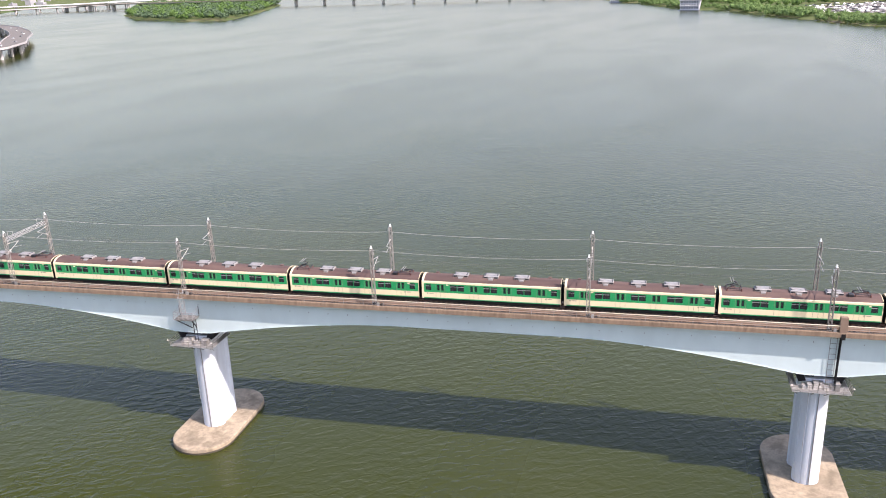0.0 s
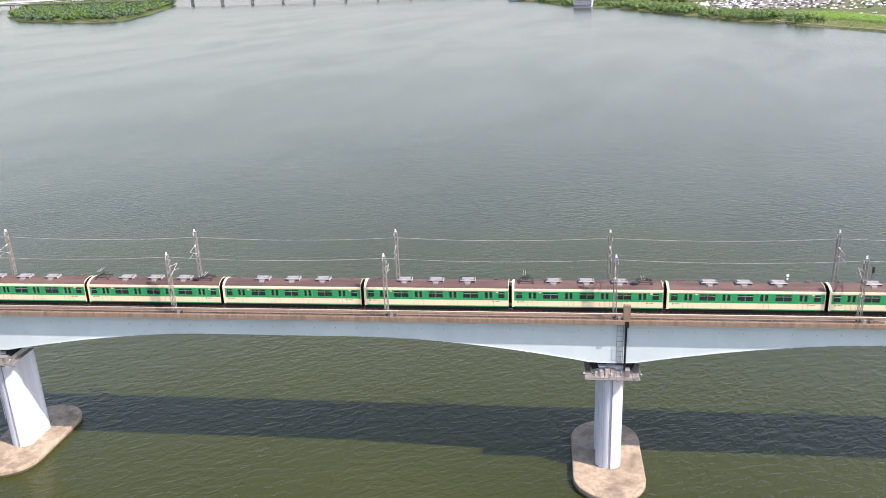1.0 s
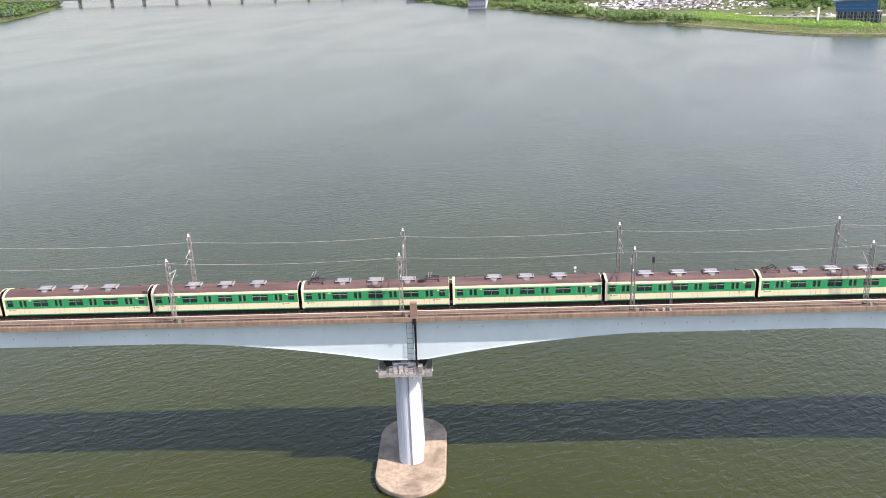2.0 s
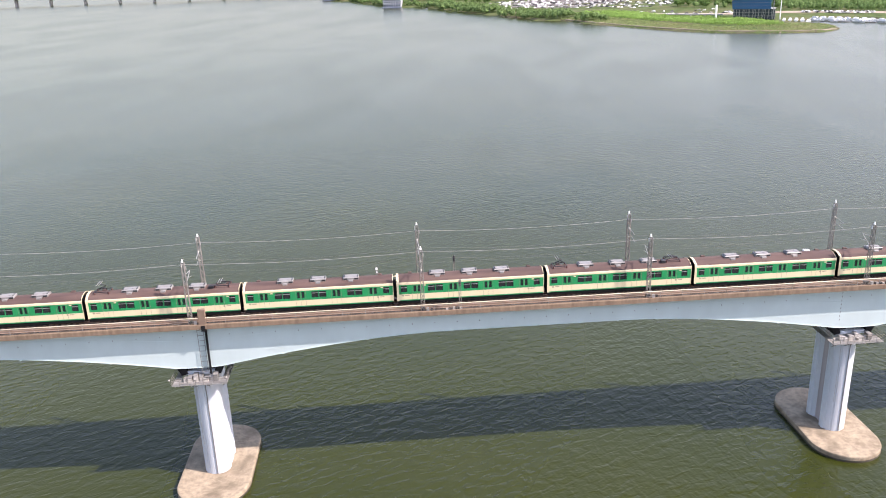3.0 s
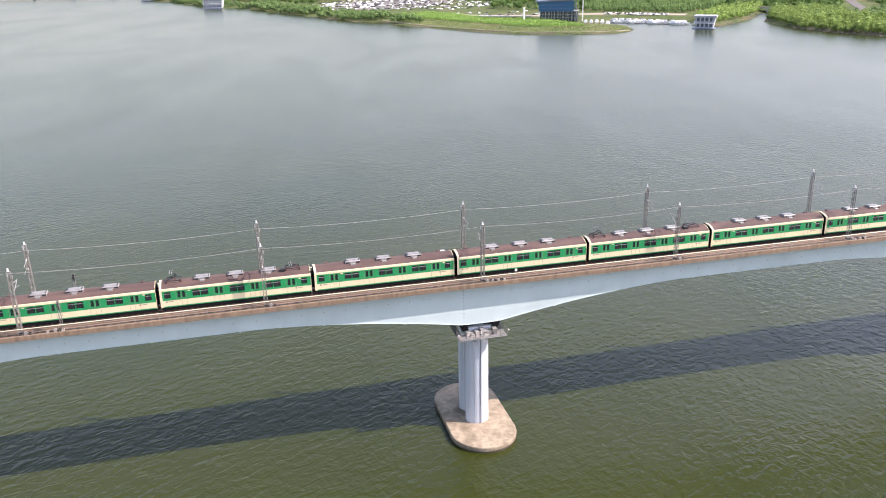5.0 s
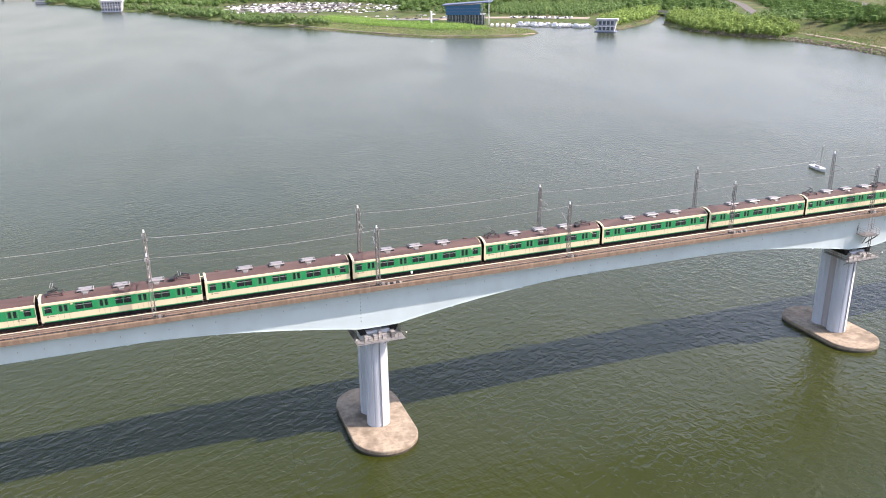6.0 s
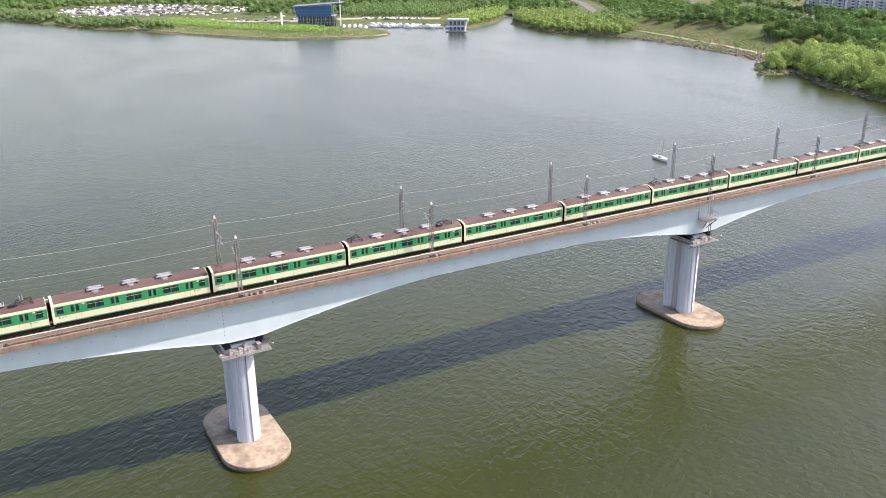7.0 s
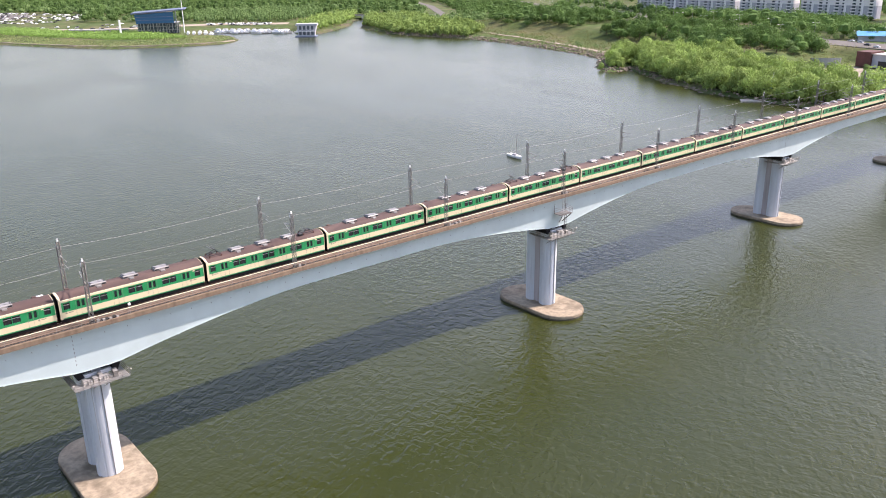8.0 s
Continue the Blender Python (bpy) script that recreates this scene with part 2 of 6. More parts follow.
BLUE_ROOF = mat("blue_grey_roof_metal", (0.13, 0.16, 0.24), 0.5, 0.3, 0.1, 0.2)
BLUE_TARP = mat("bright_blue_sheet_roof", (0.05, 0.27, 0.55), 0.6, 0, 0.12, 0.3)
BRICK_RED = mat("dark_red_wall", (0.095, 0.038, 0.032), 0.85, 0, 0.15, 0.5)


def ground_material():
    """Grass, bare soil and scrub, mixed by patches."""
    m = mat("riverside_ground", (0.07, 0.10, 0.032), 0.95, 0, 0.35, 0.15, (0.165, 0.135, 0.08), 0.025, 0.7, spec=0.1)
    return m


GROUND = ground_material()


# ---- geometry helpers ----
class Geo:
    """Collects vertices and faces of one mesh."""

    def __init__(self):
        self.v, self.f = [], []

    def add(self, verts, faces):
        o = len(self.v)
        self.v.extend([tuple(p) for p in verts])
        self.f.extend([tuple(i + o for i in q) for q in faces])
        return self

    def box(self, x0, y0, z0, x1, y1, z1, c=0.0):
        """A box; with c its upper edges are chamfered."""
        if c <= 0:
            vs = [(x0, y0, z0), (x1, y0, z0), (x1, y1, z0), (x0, y1, z0), (x0, y0, z1), (x1, y0, z1), (x1, y1, z1), (x0, y1, z1)]
            return self.add(vs, [(0, 3, 2, 1), (4, 5, 6, 7), (0, 1, 5, 4), (1, 2, 6, 5), (2, 3, 7, 6), (3, 0, 4, 7)])
        ring = lambda z, e: [(x0 + e, y0 + e, z), (x1 - e, y0 + e, z), (x1 - e, y1 - e, z), (x0 + e, y1 - e, z)]
        return self.loft([ring(z0, 0), ring(z1 - c, 0), ring(z1, c)])

    def loft(self, rings, caps=True, closed=True):
        n = len(rings[0])
        vs = [p for r in rings for p in r]
        fs = []
        for k in range(len(rings) - 1):
            for i in range(n if closed else n - 1):
                j = (i + 1) % n
                fs.append((k * n + i, k * n + j, (k + 1) * n + j, (k + 1) * n + i))
        if caps:
            fs.append(tuple(reversed(range(n))))
            fs.append(tuple((len(rings) - 1) * n + i for i in range(n)))
        return self.add(vs, fs)

    def rod(self, p, q, r, n=6, r2=None):
        p, q = Vector(p), Vector(q)
        d = (q - p).normalized()
        a = d.orthogonal().normalized()
        c = d.cross(a)
        r2 = r if r2 is None else r2
        ang = [2 * math.pi * (i + 0.5) / n for i in range(n)]
        return self.loft([[p + (a * math.cos(t) + c * math.sin(t)) * r for t in ang], [q + (a * math.cos(t) + c * math.sin(t)) * r2 for t in ang]])

    def prism(self, poly, z0, z1):
        return self.loft([[(x, y, z0) for x, y in poly], [(x, y, z1) for x, y in poly]])

    def mesh(self, name):
        me = bpy.data.meshes.new(name)
        me.from_pydata(self.v, [], self.f)
        me.update()
        return me


def part(name, g, material, parent=None, label="", smooth=False):
    """Links a Geo, or a mesh that is shared, as one mesh object under its thing or part."""
    me = g.mesh(name) if isinstance(g, Geo) else g
    if isinstance(g, Geo):
        me.materials.append(material)
        if smooth:
            for p in me.polygons:
                p.use_smooth = True
    ob = new(name, me)
    ob.parent = parent
    if label:
        ob["label"] = label
    return ob


def thing(name, label, category, group="", kind="", at=(0, 0, 0), turn=0.0):
    ob = new(name)
    ob.empty_display_size = 0.1
    ob.matrix_basis = pose(*at, 0, 0, turn)
    return tagged(ob, label, category, group, kind)


def smoothstep(a, b, x):
    t = np.clip((x - a) / (b - a), 0, 1)
    return t * t * (3 - 2 * t)


# ---- river ----
g = Geo()
g.add([(x, y, 0) for y in (-5200, -320, 5200) for x in (-5200, 5200)], [(0, 1, 3, 2), (2, 3, 5, 4)])
water = part("water", g, WATER)
tagged(water, "wide olive-green river with fine wind ripples", "river", kind="structure")

# ---- far land: one height field over the bank, the island and the plain behind ----
EAST_BANK = [(-900, 5200), (-420, 3000), (-120, 1750), (-78, 1530), (-39, 1483), (23, 1273), (45, 1205), (64, 1188), (92, 1161), (119, 1064),
             (163, 932), (198, 832), (222, 816), (230, 777), (259, 704), (286, 645), (316, 606), (344, 593), (372, 583), (394, 581), (421, 602),
             (430, 640), (424, 695), (475, 708), (505, 665), (492, 614), (503, 597), (575, 656), (607, 692), (647, 741), (658, 733), (612, 680),
             (572, 628), (550, 538), (557, 497), (567, 460), (568, 438), (563, 398), (553, 349), (541, 298), (531, 270), (508, 256), (487, 242),
             (478, 224), (489, 219), (502, 227), (474, 188), (457, 157), (446, 132), (443, 114), (439, 100), (442, 84), (446, 40), (455, -60),
             (480, -400), (540, -1500), (600, -5200), (5200, -5200), (5200, 5200)]
ISLAND = [(-725, 1238), (-795, 1249), (-966, 1341), (-1115, 1525), (-1300, 1850), (-1650, 2600), (-1500, 2800), (-1050, 2150), (-917, 1908), (-855, 1713), (-765, 1436)]
WEST_BANK = [(-5200, 300), (-900, 350), (-760, 560), (-800, 700), (-930, 900), (-1150, 1200), (-1600, 1650), (-1950, 2300), (-2400, 4000), (-5200, 5200)]


def signed_distance(px, py, poly):
    """Distance to the polygon's edge, positive inside."""
    d = np.full(px.shape, 1e9)
    inside = np.zeros(px.shape, bool)
    for (ax, ay), (bx, by) in zip(poly, poly[1:] + poly[:1]):
        ex, ey = bx - ax, by - ay
        t = np.clip(((px - ax) * ex + (py - ay) * ey) / (ex * ex + ey * ey), 0, 1)
        d = np.minimum(d, np.hypot(px - ax - t * ex, py - ay - t * ey))
        if ay != by:
            cross = (py < ay) != (py < by)
            inside ^= cross & (px < ax + (py - ay) / (by - ay) * ex)
    return np.where(inside, d, -d)


def rough_noise(x, y, s, seed=0.0):
    return (np.sin(x * s + 1.3 * np.sin(y * s * 0.7 + seed)) + np.sin(y * s * 1.1 + 1.7 * np.sin(x * s * 0.6 + seed * 2)) +
            0.5 * np.sin((x + y) * s * 2.3 + seed)) / 2.5


def bank_height(px, py):
    """Height of the far bank: low shore, foreshore, then the embankment of the riverside road."""
    d = signed_distance(px, py, EAST_BANK) + 2.5 * rough_noise(px, py, 0.11) + 1.2 * rough_noise(px, py, 0.31, 2.0)
    h = np.where(d < 0, np.maximum(d * 0.35, -3), 1.5 * smoothstep(0, 5, d) + 1.3 * smoothstep(5, 45, d))
    south = smoothstep(560, 480, py - 0.35 * (px - 600)) * (1 - smoothstep(622, 606, px) * smoothstep(160, 132, py) * smoothstep(30, 55, py))
    h = h + south * (d > 0) * 7.0 * smoothstep(48, 88, d)
    return h + 0.25 * (d > 6) * rough_noise(px, py, 0.07, 1.0), d


def grid_mesh(name, gx, gy, height):
    px, py = np.meshgrid(gx, gy)
    pz = height(px, py)
    nx, ny = len(gx), len(gy)
    verts = np.stack([px.ravel(), py.ravel(), pz.ravel()], 1)
    idx = np.arange(nx * ny).reshape(ny, nx)
    quads = np.stack([idx[:-1, :-1], idx[:-1, 1:], idx[1:, 1:], idx[1:, :-1]], -1).reshape(-1, 4)
    zq = pz.ravel()[quads].max(1)
    quads = quads[zq > -2.5]
    me = bpy.data.meshes.new(name)
    me.from_pydata(verts.tolist(), [], quads.tolist())
    me.update()
    for p in me.polygons:
        p.use_smooth = True
    return me


gx = np.concatenate([np.arange(-900, 200, 20.0), np.arange(200, 860, 5.0), np.arange(860, 1500, 14.0), np.arange(1500, 5201, 220.0)])
gy = np.concatenate([np.arange(-5200, -300, 245.0), np.arange(-300, 40, 14.0), np.arange(40, 960, 5.0), np.arange(960, 2400, 14.0), np.arange(2400, 5201, 160.0)])
me = grid_mesh("ground", gx, gy, lambda a, b: bank_height(a, b)[0])
me.materials.append(GROUND)
tagged(part("ground", me, None), "grassy far riverbank with bare earth patches", "riverbank", kind="structure")


def simple_bank(poly, top):
    def f(a, b):
        d = signed_distance(a, b, poly) + 6 * rough_noise(a, b, 0.02)
        return np.where(d < 0, np.maximum(d * 0.2, -3), top * smoothstep(0, 25, d))
    return f


me = grid_mesh("ground", np.arange(-1720, -690, 12.0), np.arange(1200, 2840, 16.0), simple_bank(ISLAND, 3.0))
me.materials.append(GROUND)
tagged(part("ground", me, None), "low green river island shore", "island", kind="structure")
me = grid_mesh("ground", np.arange(-5200, -700, 40.0), np.arange(250, 5200, 40.0), simple_bank(WEST_BANK, 4.0))
me.materials.append(GROUND)
tagged(part("ground", me, None), "distant flat riverbank", "riverbank", kind="structure")


GRID_H, GRID_D = bank_height(*np.meshgrid(gx, gy))
GX, GY = gx.tolist(), gy.tolist()


def ground_at(x, y):
    """Height of the far bank and distance inland from its shore, read off the height field."""
    i = min(max(int(np.searchsorted(gx, x, side="right")) - 1, 0), len(GX) - 2)
    j = min(max(int(np.searchsorted(gy, y, side="right")) - 1, 0), len(GY) - 2)
    u, v = (x - GX[i]) / (GX[i + 1] - GX[i]), (y - GY[j]) / (GY[j + 1] - GY[j])
    mix = lambda a: float(a[j, i] * (1 - u) * (1 - v) + a[j, i + 1] * u * (1 - v) + a[j + 1, i] * (1 - u) * v + a[j + 1, i + 1] * u * v)
    return mix(GRID_H), mix(GRID_D)


# ---- the railway bridge ----
SPAN, HALF = 90.0, 5.65
LIFT = -0.2          # height of the bridge's own datum over the river
FIRST, LAST = -3, 6
Z_DECK, Z_RAIL = 24.95, 25.38


def soffit(s):
    """Height of the girder's underside at a distance s from its pier."""
    return 21.65 - 3.7 * max(0.0, 1 - max(s, 2.6) / 33.0) ** 1.7


def build_girder(k):
    """One haunched span of the twin-web steel girder, from pier k to the next."""
    x0, x1 = k * SPAN + 0.001, (k + 1) * SPAN - 0.001
    t = thing("bridge_girder", "pale blue painted steel girder with a haunched underside", "bridge girder", "spans of the railway bridge", "structure", (0, 0, LIFT))
    n = 60
    stations = [x0 + (x1 - x0) * i / n for i in range(n + 1)]
    zs = [soffit(min(x - k * SPAN, (k + 1) * SPAN - x)) for x in stations]
    for side, name in ((-1, "web_plate"), (1, "web_plate")):
        y0, y1 = side * 4.25, side * 4.2
        g = Geo()
        g.loft([[(x, y0, z - 0.0), (x, y0, 24.2), (x, y1, 24.2), (x, y1, z)] for x, z in zip(stations, zs)])
        part(name, g, STEEL_BLUE, t)
    g = Geo()
    g.loft([[(x, -4.34, z - 0.05), (x, 4.34, z - 0.05), (x, 4.34, z - 0.004), (x, -4.34, z - 0.004)] for x, z in zip(stations, zs)])
    part("bottom_flange", g, STEEL_BLUE, t)
    # upright splices of the web plates
    for i in range(1, 8):
        x = x0 + (x1 - x0) * i / 8
        z = soffit(min(x - k * SPAN, (k + 1) * SPAN - x))
        g = Geo().box(x - 0.03, -4.258, z + 0.1, x + 0.03, -4.25, 24.15)
        g.box(x - 0.12, -4.38, z - 0.12, x + 0.12, -4.25, z - 0.05)
        part("splice_plate", g, STEEL_BLUE, t)
    # seam of the haunch plate
    part("haunch_seam", Geo().loft([[(x, -4.275, z), (x, -4.25, z), (x, -4.25, z + 0.07), (x, -4.275, z + 0.07)] for x, z in
                                    ((x, 23.75 - 0.45 * (21.65 - z)) for x, z in zip(stations, zs))]), STEEL_BLUE, t)
    for i in range(30 if -2 <= k <= 3 else 0):
        x = x0 + 1.5 + i * 3.0
        ob = part("drain_spout", SPOUT, None, t)
        ob.matrix_basis = pose(x, -4.25, 23.1 - 0.25 * math.sin(math.pi * i / 29))
    return t


SPOUT = Geo().rod((0, 0.0, 0.03), (0, -0.13, -0.03), 0.045, 6).mesh("drain_spout")
SPOUT.materials.append(GALV)
for k in range(FIRST, LAST):
    build_girder(k)

BX0, BX1 = FIRST * SPAN, LAST * SPAN
deck = thing("bridge_deck", "rust-stained concrete railway deck with raised kerbs", "bridge deck", kind="structure", at=(0, 0, LIFT))
g = Geo().loft([[(x, -HALF + 0.1, 24.45), (x, -4.4, 24.2), (x, 4.4, 24.2), (x, HALF - 0.1, 24.45), (x, HALF - 0.1, Z_DECK), (x, -HALF + 0.1, Z_DECK)]
                for x in (BX0, BX1)])
part("slab", g, DECK, deck)
for k in range(FIRST, LAST):
    for i in range(9):
        xa, xb = k * SPAN + i * 10.0, k * SPAN + (i + 1) * 10.0
        for side in (-1, 1):
            a, b = side * HALF, side * (HALF - 0.42)
            g = Geo().box(xa + 0.01, min(a, b), 24.5, xb - 0.01, max(a, b), 25.14, 0.03)
            part("kerb_stone", g, KERB, deck)
for y in (-3.95, 3.95):
    g = Geo().box(BX0, y - 0.12, Z_DECK, BX1, y + 0.12, Z_DECK + 0.22, 0.02)
    part("cable_trough", g, CREAM_BOX if y > 0 else DECK, deck)

# cables laid along both walkways, and a shallow ledge at the foot of the kerb
for y, r_, m_, label in ((-4.62, 0.055, RUBBER, "black cable lying along the walkway"), (-4.86, 0.04, DARK_STEEL, "thin dark cable lying along the walkway"),
                         (4.5, 0.055, RUBBER, "black cable along the walkway beyond the tracks")):
    cable = tagged(part("walkway_cable", Geo().rod((BX0, y, Z_DECK + r_), (BX1, y, Z_DECK + r_), r_, 6), m_), label, "cable", "walkway cables")
    cable.location.z = LIFT
for y0, y1 in ((-HALF + 0.42, -HALF + 0.6), (HALF - 0.6, HALF - 0.42)):
    part("kerb_ledge", Geo().box(BX0, y0, Z_DECK - 0.02, BX1, y1, Z_DECK + 0.09, 0.02), SLEEPER, deck)

# tracks
for cy in (-2.0, 2.0):
    t = thing("railway_track", "rusty rails on concrete sleepers and slab", "railway track", "tracks", at=(0, cy, LIFT))
    g = Geo()
    for k in range(int((BX1 - BX0) / 5)):
        x = BX0 + 5 * k
        g.box(x + 0.12, -1.25, Z_DECK + 0.004, x + 4.88, 1.25, Z_DECK + 0.12)
    part("track_slab", g, DECK, t)
    g = Geo()
    for k in range(int((BX1 - BX0) / 0.75)):
        x = BX0 + 0.75 * k + 0.1
        for s in (-1, 1):
            g.box(x, s * 0.69 - 0.25, Z_DECK + 0.12, x + 0.32, s * 0.69 + 0.25, Z_DECK + 0.24)
    tagged(part("sleeper_block", g, SLEEPER, t), kind="stuff")
    for s in (-1, 1):
        y = s * 0.75
        g = Geo().box(BX0, y - 0.07, Z_DECK + 0.24, BX1, y + 0.07, Z_DECK + 0.27).box(BX0, y - 0.02, Z_DECK + 0.27, BX1, y + 0.02, Z_RAIL - 0.04)
        rail = part("rail", g, RAIL_RUST, t)
        part("rail_head", Geo().box(BX0, y - 0.037, Z_RAIL - 0.04, BX1, y + 0.037, Z_RAIL, 0.008), RAIL_TOP, rail)
        y = s * 0.52
        part("guard_rail", Geo().box(BX0, y - 0.06, Z_DECK + 0.24, BX1, y + 0.06, Z_RAIL - 0.03, 0.015), RAIL_RUST, t)

# edge fences: posts, white handrail, thin wires
for side in (-1, 1):
    y = side * (HALF - 0.15)
    fence = thing("edge_fence", "low wire fence with a white tubular handrail along the deck edge", "fence", "edge fences", at=(0, 0, LIFT))
    part("handrail", Geo().rod((BX0, y, 26.02), (BX1, y, 26.02), 0.068, 8), FENCE_WHITE, fence, "white painted handrail", True)
    g = Geo()
    for z in (25.35, 25.6, 25.82):
        g.rod((BX0, y, z), (BX1, y, z), 0.012, 4)
    part("wire", g, GALV, fence)
    post = Geo().rod((0, 0, 25.1), (0, 0, 26.0), 0.03, 6).mesh("post")
    post.materials.append(GALV)
    for i in range(int((BX1 - BX0) / 3.0)):
        x = BX0 + 3.0 * i + 1.5
        if -160 < x < 420:
            part("post", post, None, fence).matrix_basis = pose(x, y, 0)


# ---- piers ----
def lobe(cx, cy, r, n=12, flute=0.10, sy=1.0):
    """Plan of a column: ribs between shallow flutes on the upstream and end faces, plain on the downstream flank."""
    pts = []
    for i in range(n):
        a = 2 * math.pi * i / n
        for da, rr in ((-0.30, r), (-0.10, r), (-0.07, r - flute), (0.07, r - flute), (0.10, r), (0.30, r)):
            t = a + da * 2 * math.pi / n * 1.6
            pts.append((cx + (r if math.cos(a) > 0.4 else rr) * math.cos(t), cy + sy * (r if math.cos(a) > 0.4 else rr) * math.sin(t)))
    return pts


def racetrack(hw, hl, inset=0.0, n=40):
    """Plan of a footing: straight flanks and round ends; hw, hl: half its width and length."""
    r = hw - inset
    c = hl - hw
    out = []
    for base, cy in ((0, c), (math.pi, -c)):
        for i in range(n + 1):
            t = base + math.pi * i / n
            out.append((r * math.cos(t), cy + r * math.sin(t)))
    return out


def build_pier(k, style):
    px = k * SPAN
    t = thing("bridge_pier", "pale grey fluted twin-column bridge pier on a rounded concrete footing", "bridge pier", "piers of the railway bridge",
              at=(px, 0, LIFT))
    g = Geo()
    rings = [[(x, y, z) for x, y in racetrack(5.0, 10.0, e)] for z, e in ((-4, 0.0), (0.94, 0.0), (1.08, 0.06), (1.12, 0.2))]
    g.loft(rings)
    foot = part("footing", g, FOOTING, t, "weathered beige concrete footing")
    g = Geo()
    g.loft([[(x, y, z) for x, y in racetrack(5.0, 10.0, -0.03)] for z in (-3, 0.5)], caps=False)
    part("wet_line", g, WET, foot, "dark wet band at the waterline")
    for cy in (-1.65, 2.15):
        g = Geo().prism(lobe(0, cy, 1.77, 12, 0.085, 0.88), 0.8, 17.3)
        part("column", g, PIER_PAINT, t)
    part("column_web", Geo().loft([[(x, y, z) for x, y in ((-1.0, -1.3), (1.5, -1.3), (1.7, -0.6), (1.72, 0.25), (1.7, 1.1), (1.5, 1.8), (-1.0, 1.8))] for z in (0.8, 17.2)]), PIER_PAINT, t)
    part("stained_recess", Geo().loft([[(x, y, z) for x, y in ((-1.16, -1.2), (-1.0, -1.2), (-1.0, 1.7), (-1.16, 1.7))] for z in (0.82, 17.1)]), PIER_STAIN, t, "rust-stained recess between the columns")
    part("conduit", Geo().rod((-1.1, -3.16, 6.0), (-1.1, -3.16, 16.3), 0.03, 5), GALV_PALE, t)
    part("drain_pipe", Geo().rod((0.2, -3.24, 0.9), (0.2, -3.24, 16.8), 0.06, 6), GALV, t, "grey drain pipe")
    cap = part("pier_cap", Geo().box(-2.6, -3.5, 17.0, 2.6, 3.6, 17.5), PIER_PAINT, t)
    for sx in (-1.2, 1.2):
        for cy in (-2.4, 2.4):
            part("bearing", Geo().box(sx - 0.55, cy - 0.6, 17.5, sx + 0.55, cy + 0.6, 18.42), DARK_STEEL, cap)
    g = Geo()
    g.loft([[(-2.6, y, 17.0), (-3.3, y, 18.48), (-2.2, y, 18.5), (-1.7, y, 17.2)] for y in (-3.6, 3.6)])
    g.loft([[(2.6, y, 17.0), (3.3, y, 18.48), (2.2, y, 18.5), (1.7, y, 17.2)] for y in (-3.6, 3.6)])
    part("bearing_shroud", g, RUBBER, t, "black sheeting round the bearings")
    # inspection walkway
    wx, y0, y1, wz = 3.6, -5.35, -3.55, 16.35
    walkway = part("walkway", Geo().box(-wx, y0, wz, wx, y1, wz + 0.08).box(-wx, -3.55, wz, -2.75, 0.5, wz + 0.08).box(2.75, -3.55, wz, wx, 0.5, wz + 0.08), GALV_PALE, t,
                   "grated steel inspection walkway")
    g = Geo()
    for x in (-3.2, -1.0, 1.0, 3.2):
        g.rod((x, y0 + 0.1, wz), (x * 0.8, -3.3, wz - 1.3), 0.06, 5)
        g.box(x - 0.06, y0, wz - 0.14, x + 0.06, -3.4, wz)
    part("brace", g, GALV, walkway)
    for x in np.linspace(-wx, wx, 8):
        part("post", Geo().rod((x, y0 + 0.04, wz), (x, y0 + 0.04, wz + 1.1), 0.035, 5), GALV, walkway)
    for sx in (-wx, wx):
        for y in (-3.6, -1.8, 0.4):
            part("post", Geo().rod((sx, y, wz), (sx, y, wz + 1.1), 0.035, 5), GALV, walkway)
    for z in (wz + 0.4, wz + 0.75, wz + 1.1):
        bend = [(-wx, 0.4, z), (-wx, y0 + 0.04, z), (wx, y0 + 0.04, z), (wx, 0.4, z)]
        g = Geo()
        for a, b in zip(bend, bend[1:]):
            g.rod(a, b, 0.03, 5)
        part("guard_rail", g, GALV, walkway)
    # bearing covers and floodlights on the walkway
    for x, w in ((-1.95, 0.5), (-1.35, 0.55), (-0.6, 0.6), (0.1, 0.45), (0.7, 0.6), (1.4, 0.4), (2.0, 0.55)):
        hb = 0.75 + 0.3 * math.sin(x * 7 + k)
        box_ = part("cover_box", Geo().box(x - w / 2, -4.5 + 0.2 * math.sin(x * 5), wz + 0.08, x + w / 2, -3.6, wz + hb, 0.06), CREAM_BOX if math.sin(x * 9) > -0.3 else GALV, walkway)
        part("lid", Geo().box(x - w / 2 - 0.04, -4.54 + 0.2 * math.sin(x * 5), wz + hb, x + w / 2 + 0.04, -3.58, wz + hb + 0.06, 0.02), GALV_PALE, box_)
    for x in (-3.75, -0.4, 3.7):
        lamp = part("floodlight", Geo().rod((x, y0 - 0.05, wz + 1.0), (x, y0 - 0.28, wz + 1.12), 0.07, 8, 0.12), CREAM_BOX, walkway)
        part("bracket", Geo().rod((x, y0, wz + 0.4), (x, y0 - 0.05, wz + 1.05), 0.03, 5), GALV, lamp)
    if style == "ladder":
        lad = thing("access_ladder", "grey steel ladder on the girder beside a black downpipe", "ladder", at=(px, 0, LIFT))
        for x in (0.45, 1.25):
            part("stile", Geo().rod((x, -4.5, 17.4), (x, -4.5, 24.4), 0.035, 5), GALV, lad)
        for i in range(9):
            part("rung", Geo().rod((0.45, -4.5, 17.9 + 0.75 * i), (1.25, -4.5, 17.9 + 0.75 * i), 0.03, 5), GALV, lad)
        pipe = thing("downpipe", "thick black downpipe from deck to pier", "pipe", at=(px, 0, LIFT))
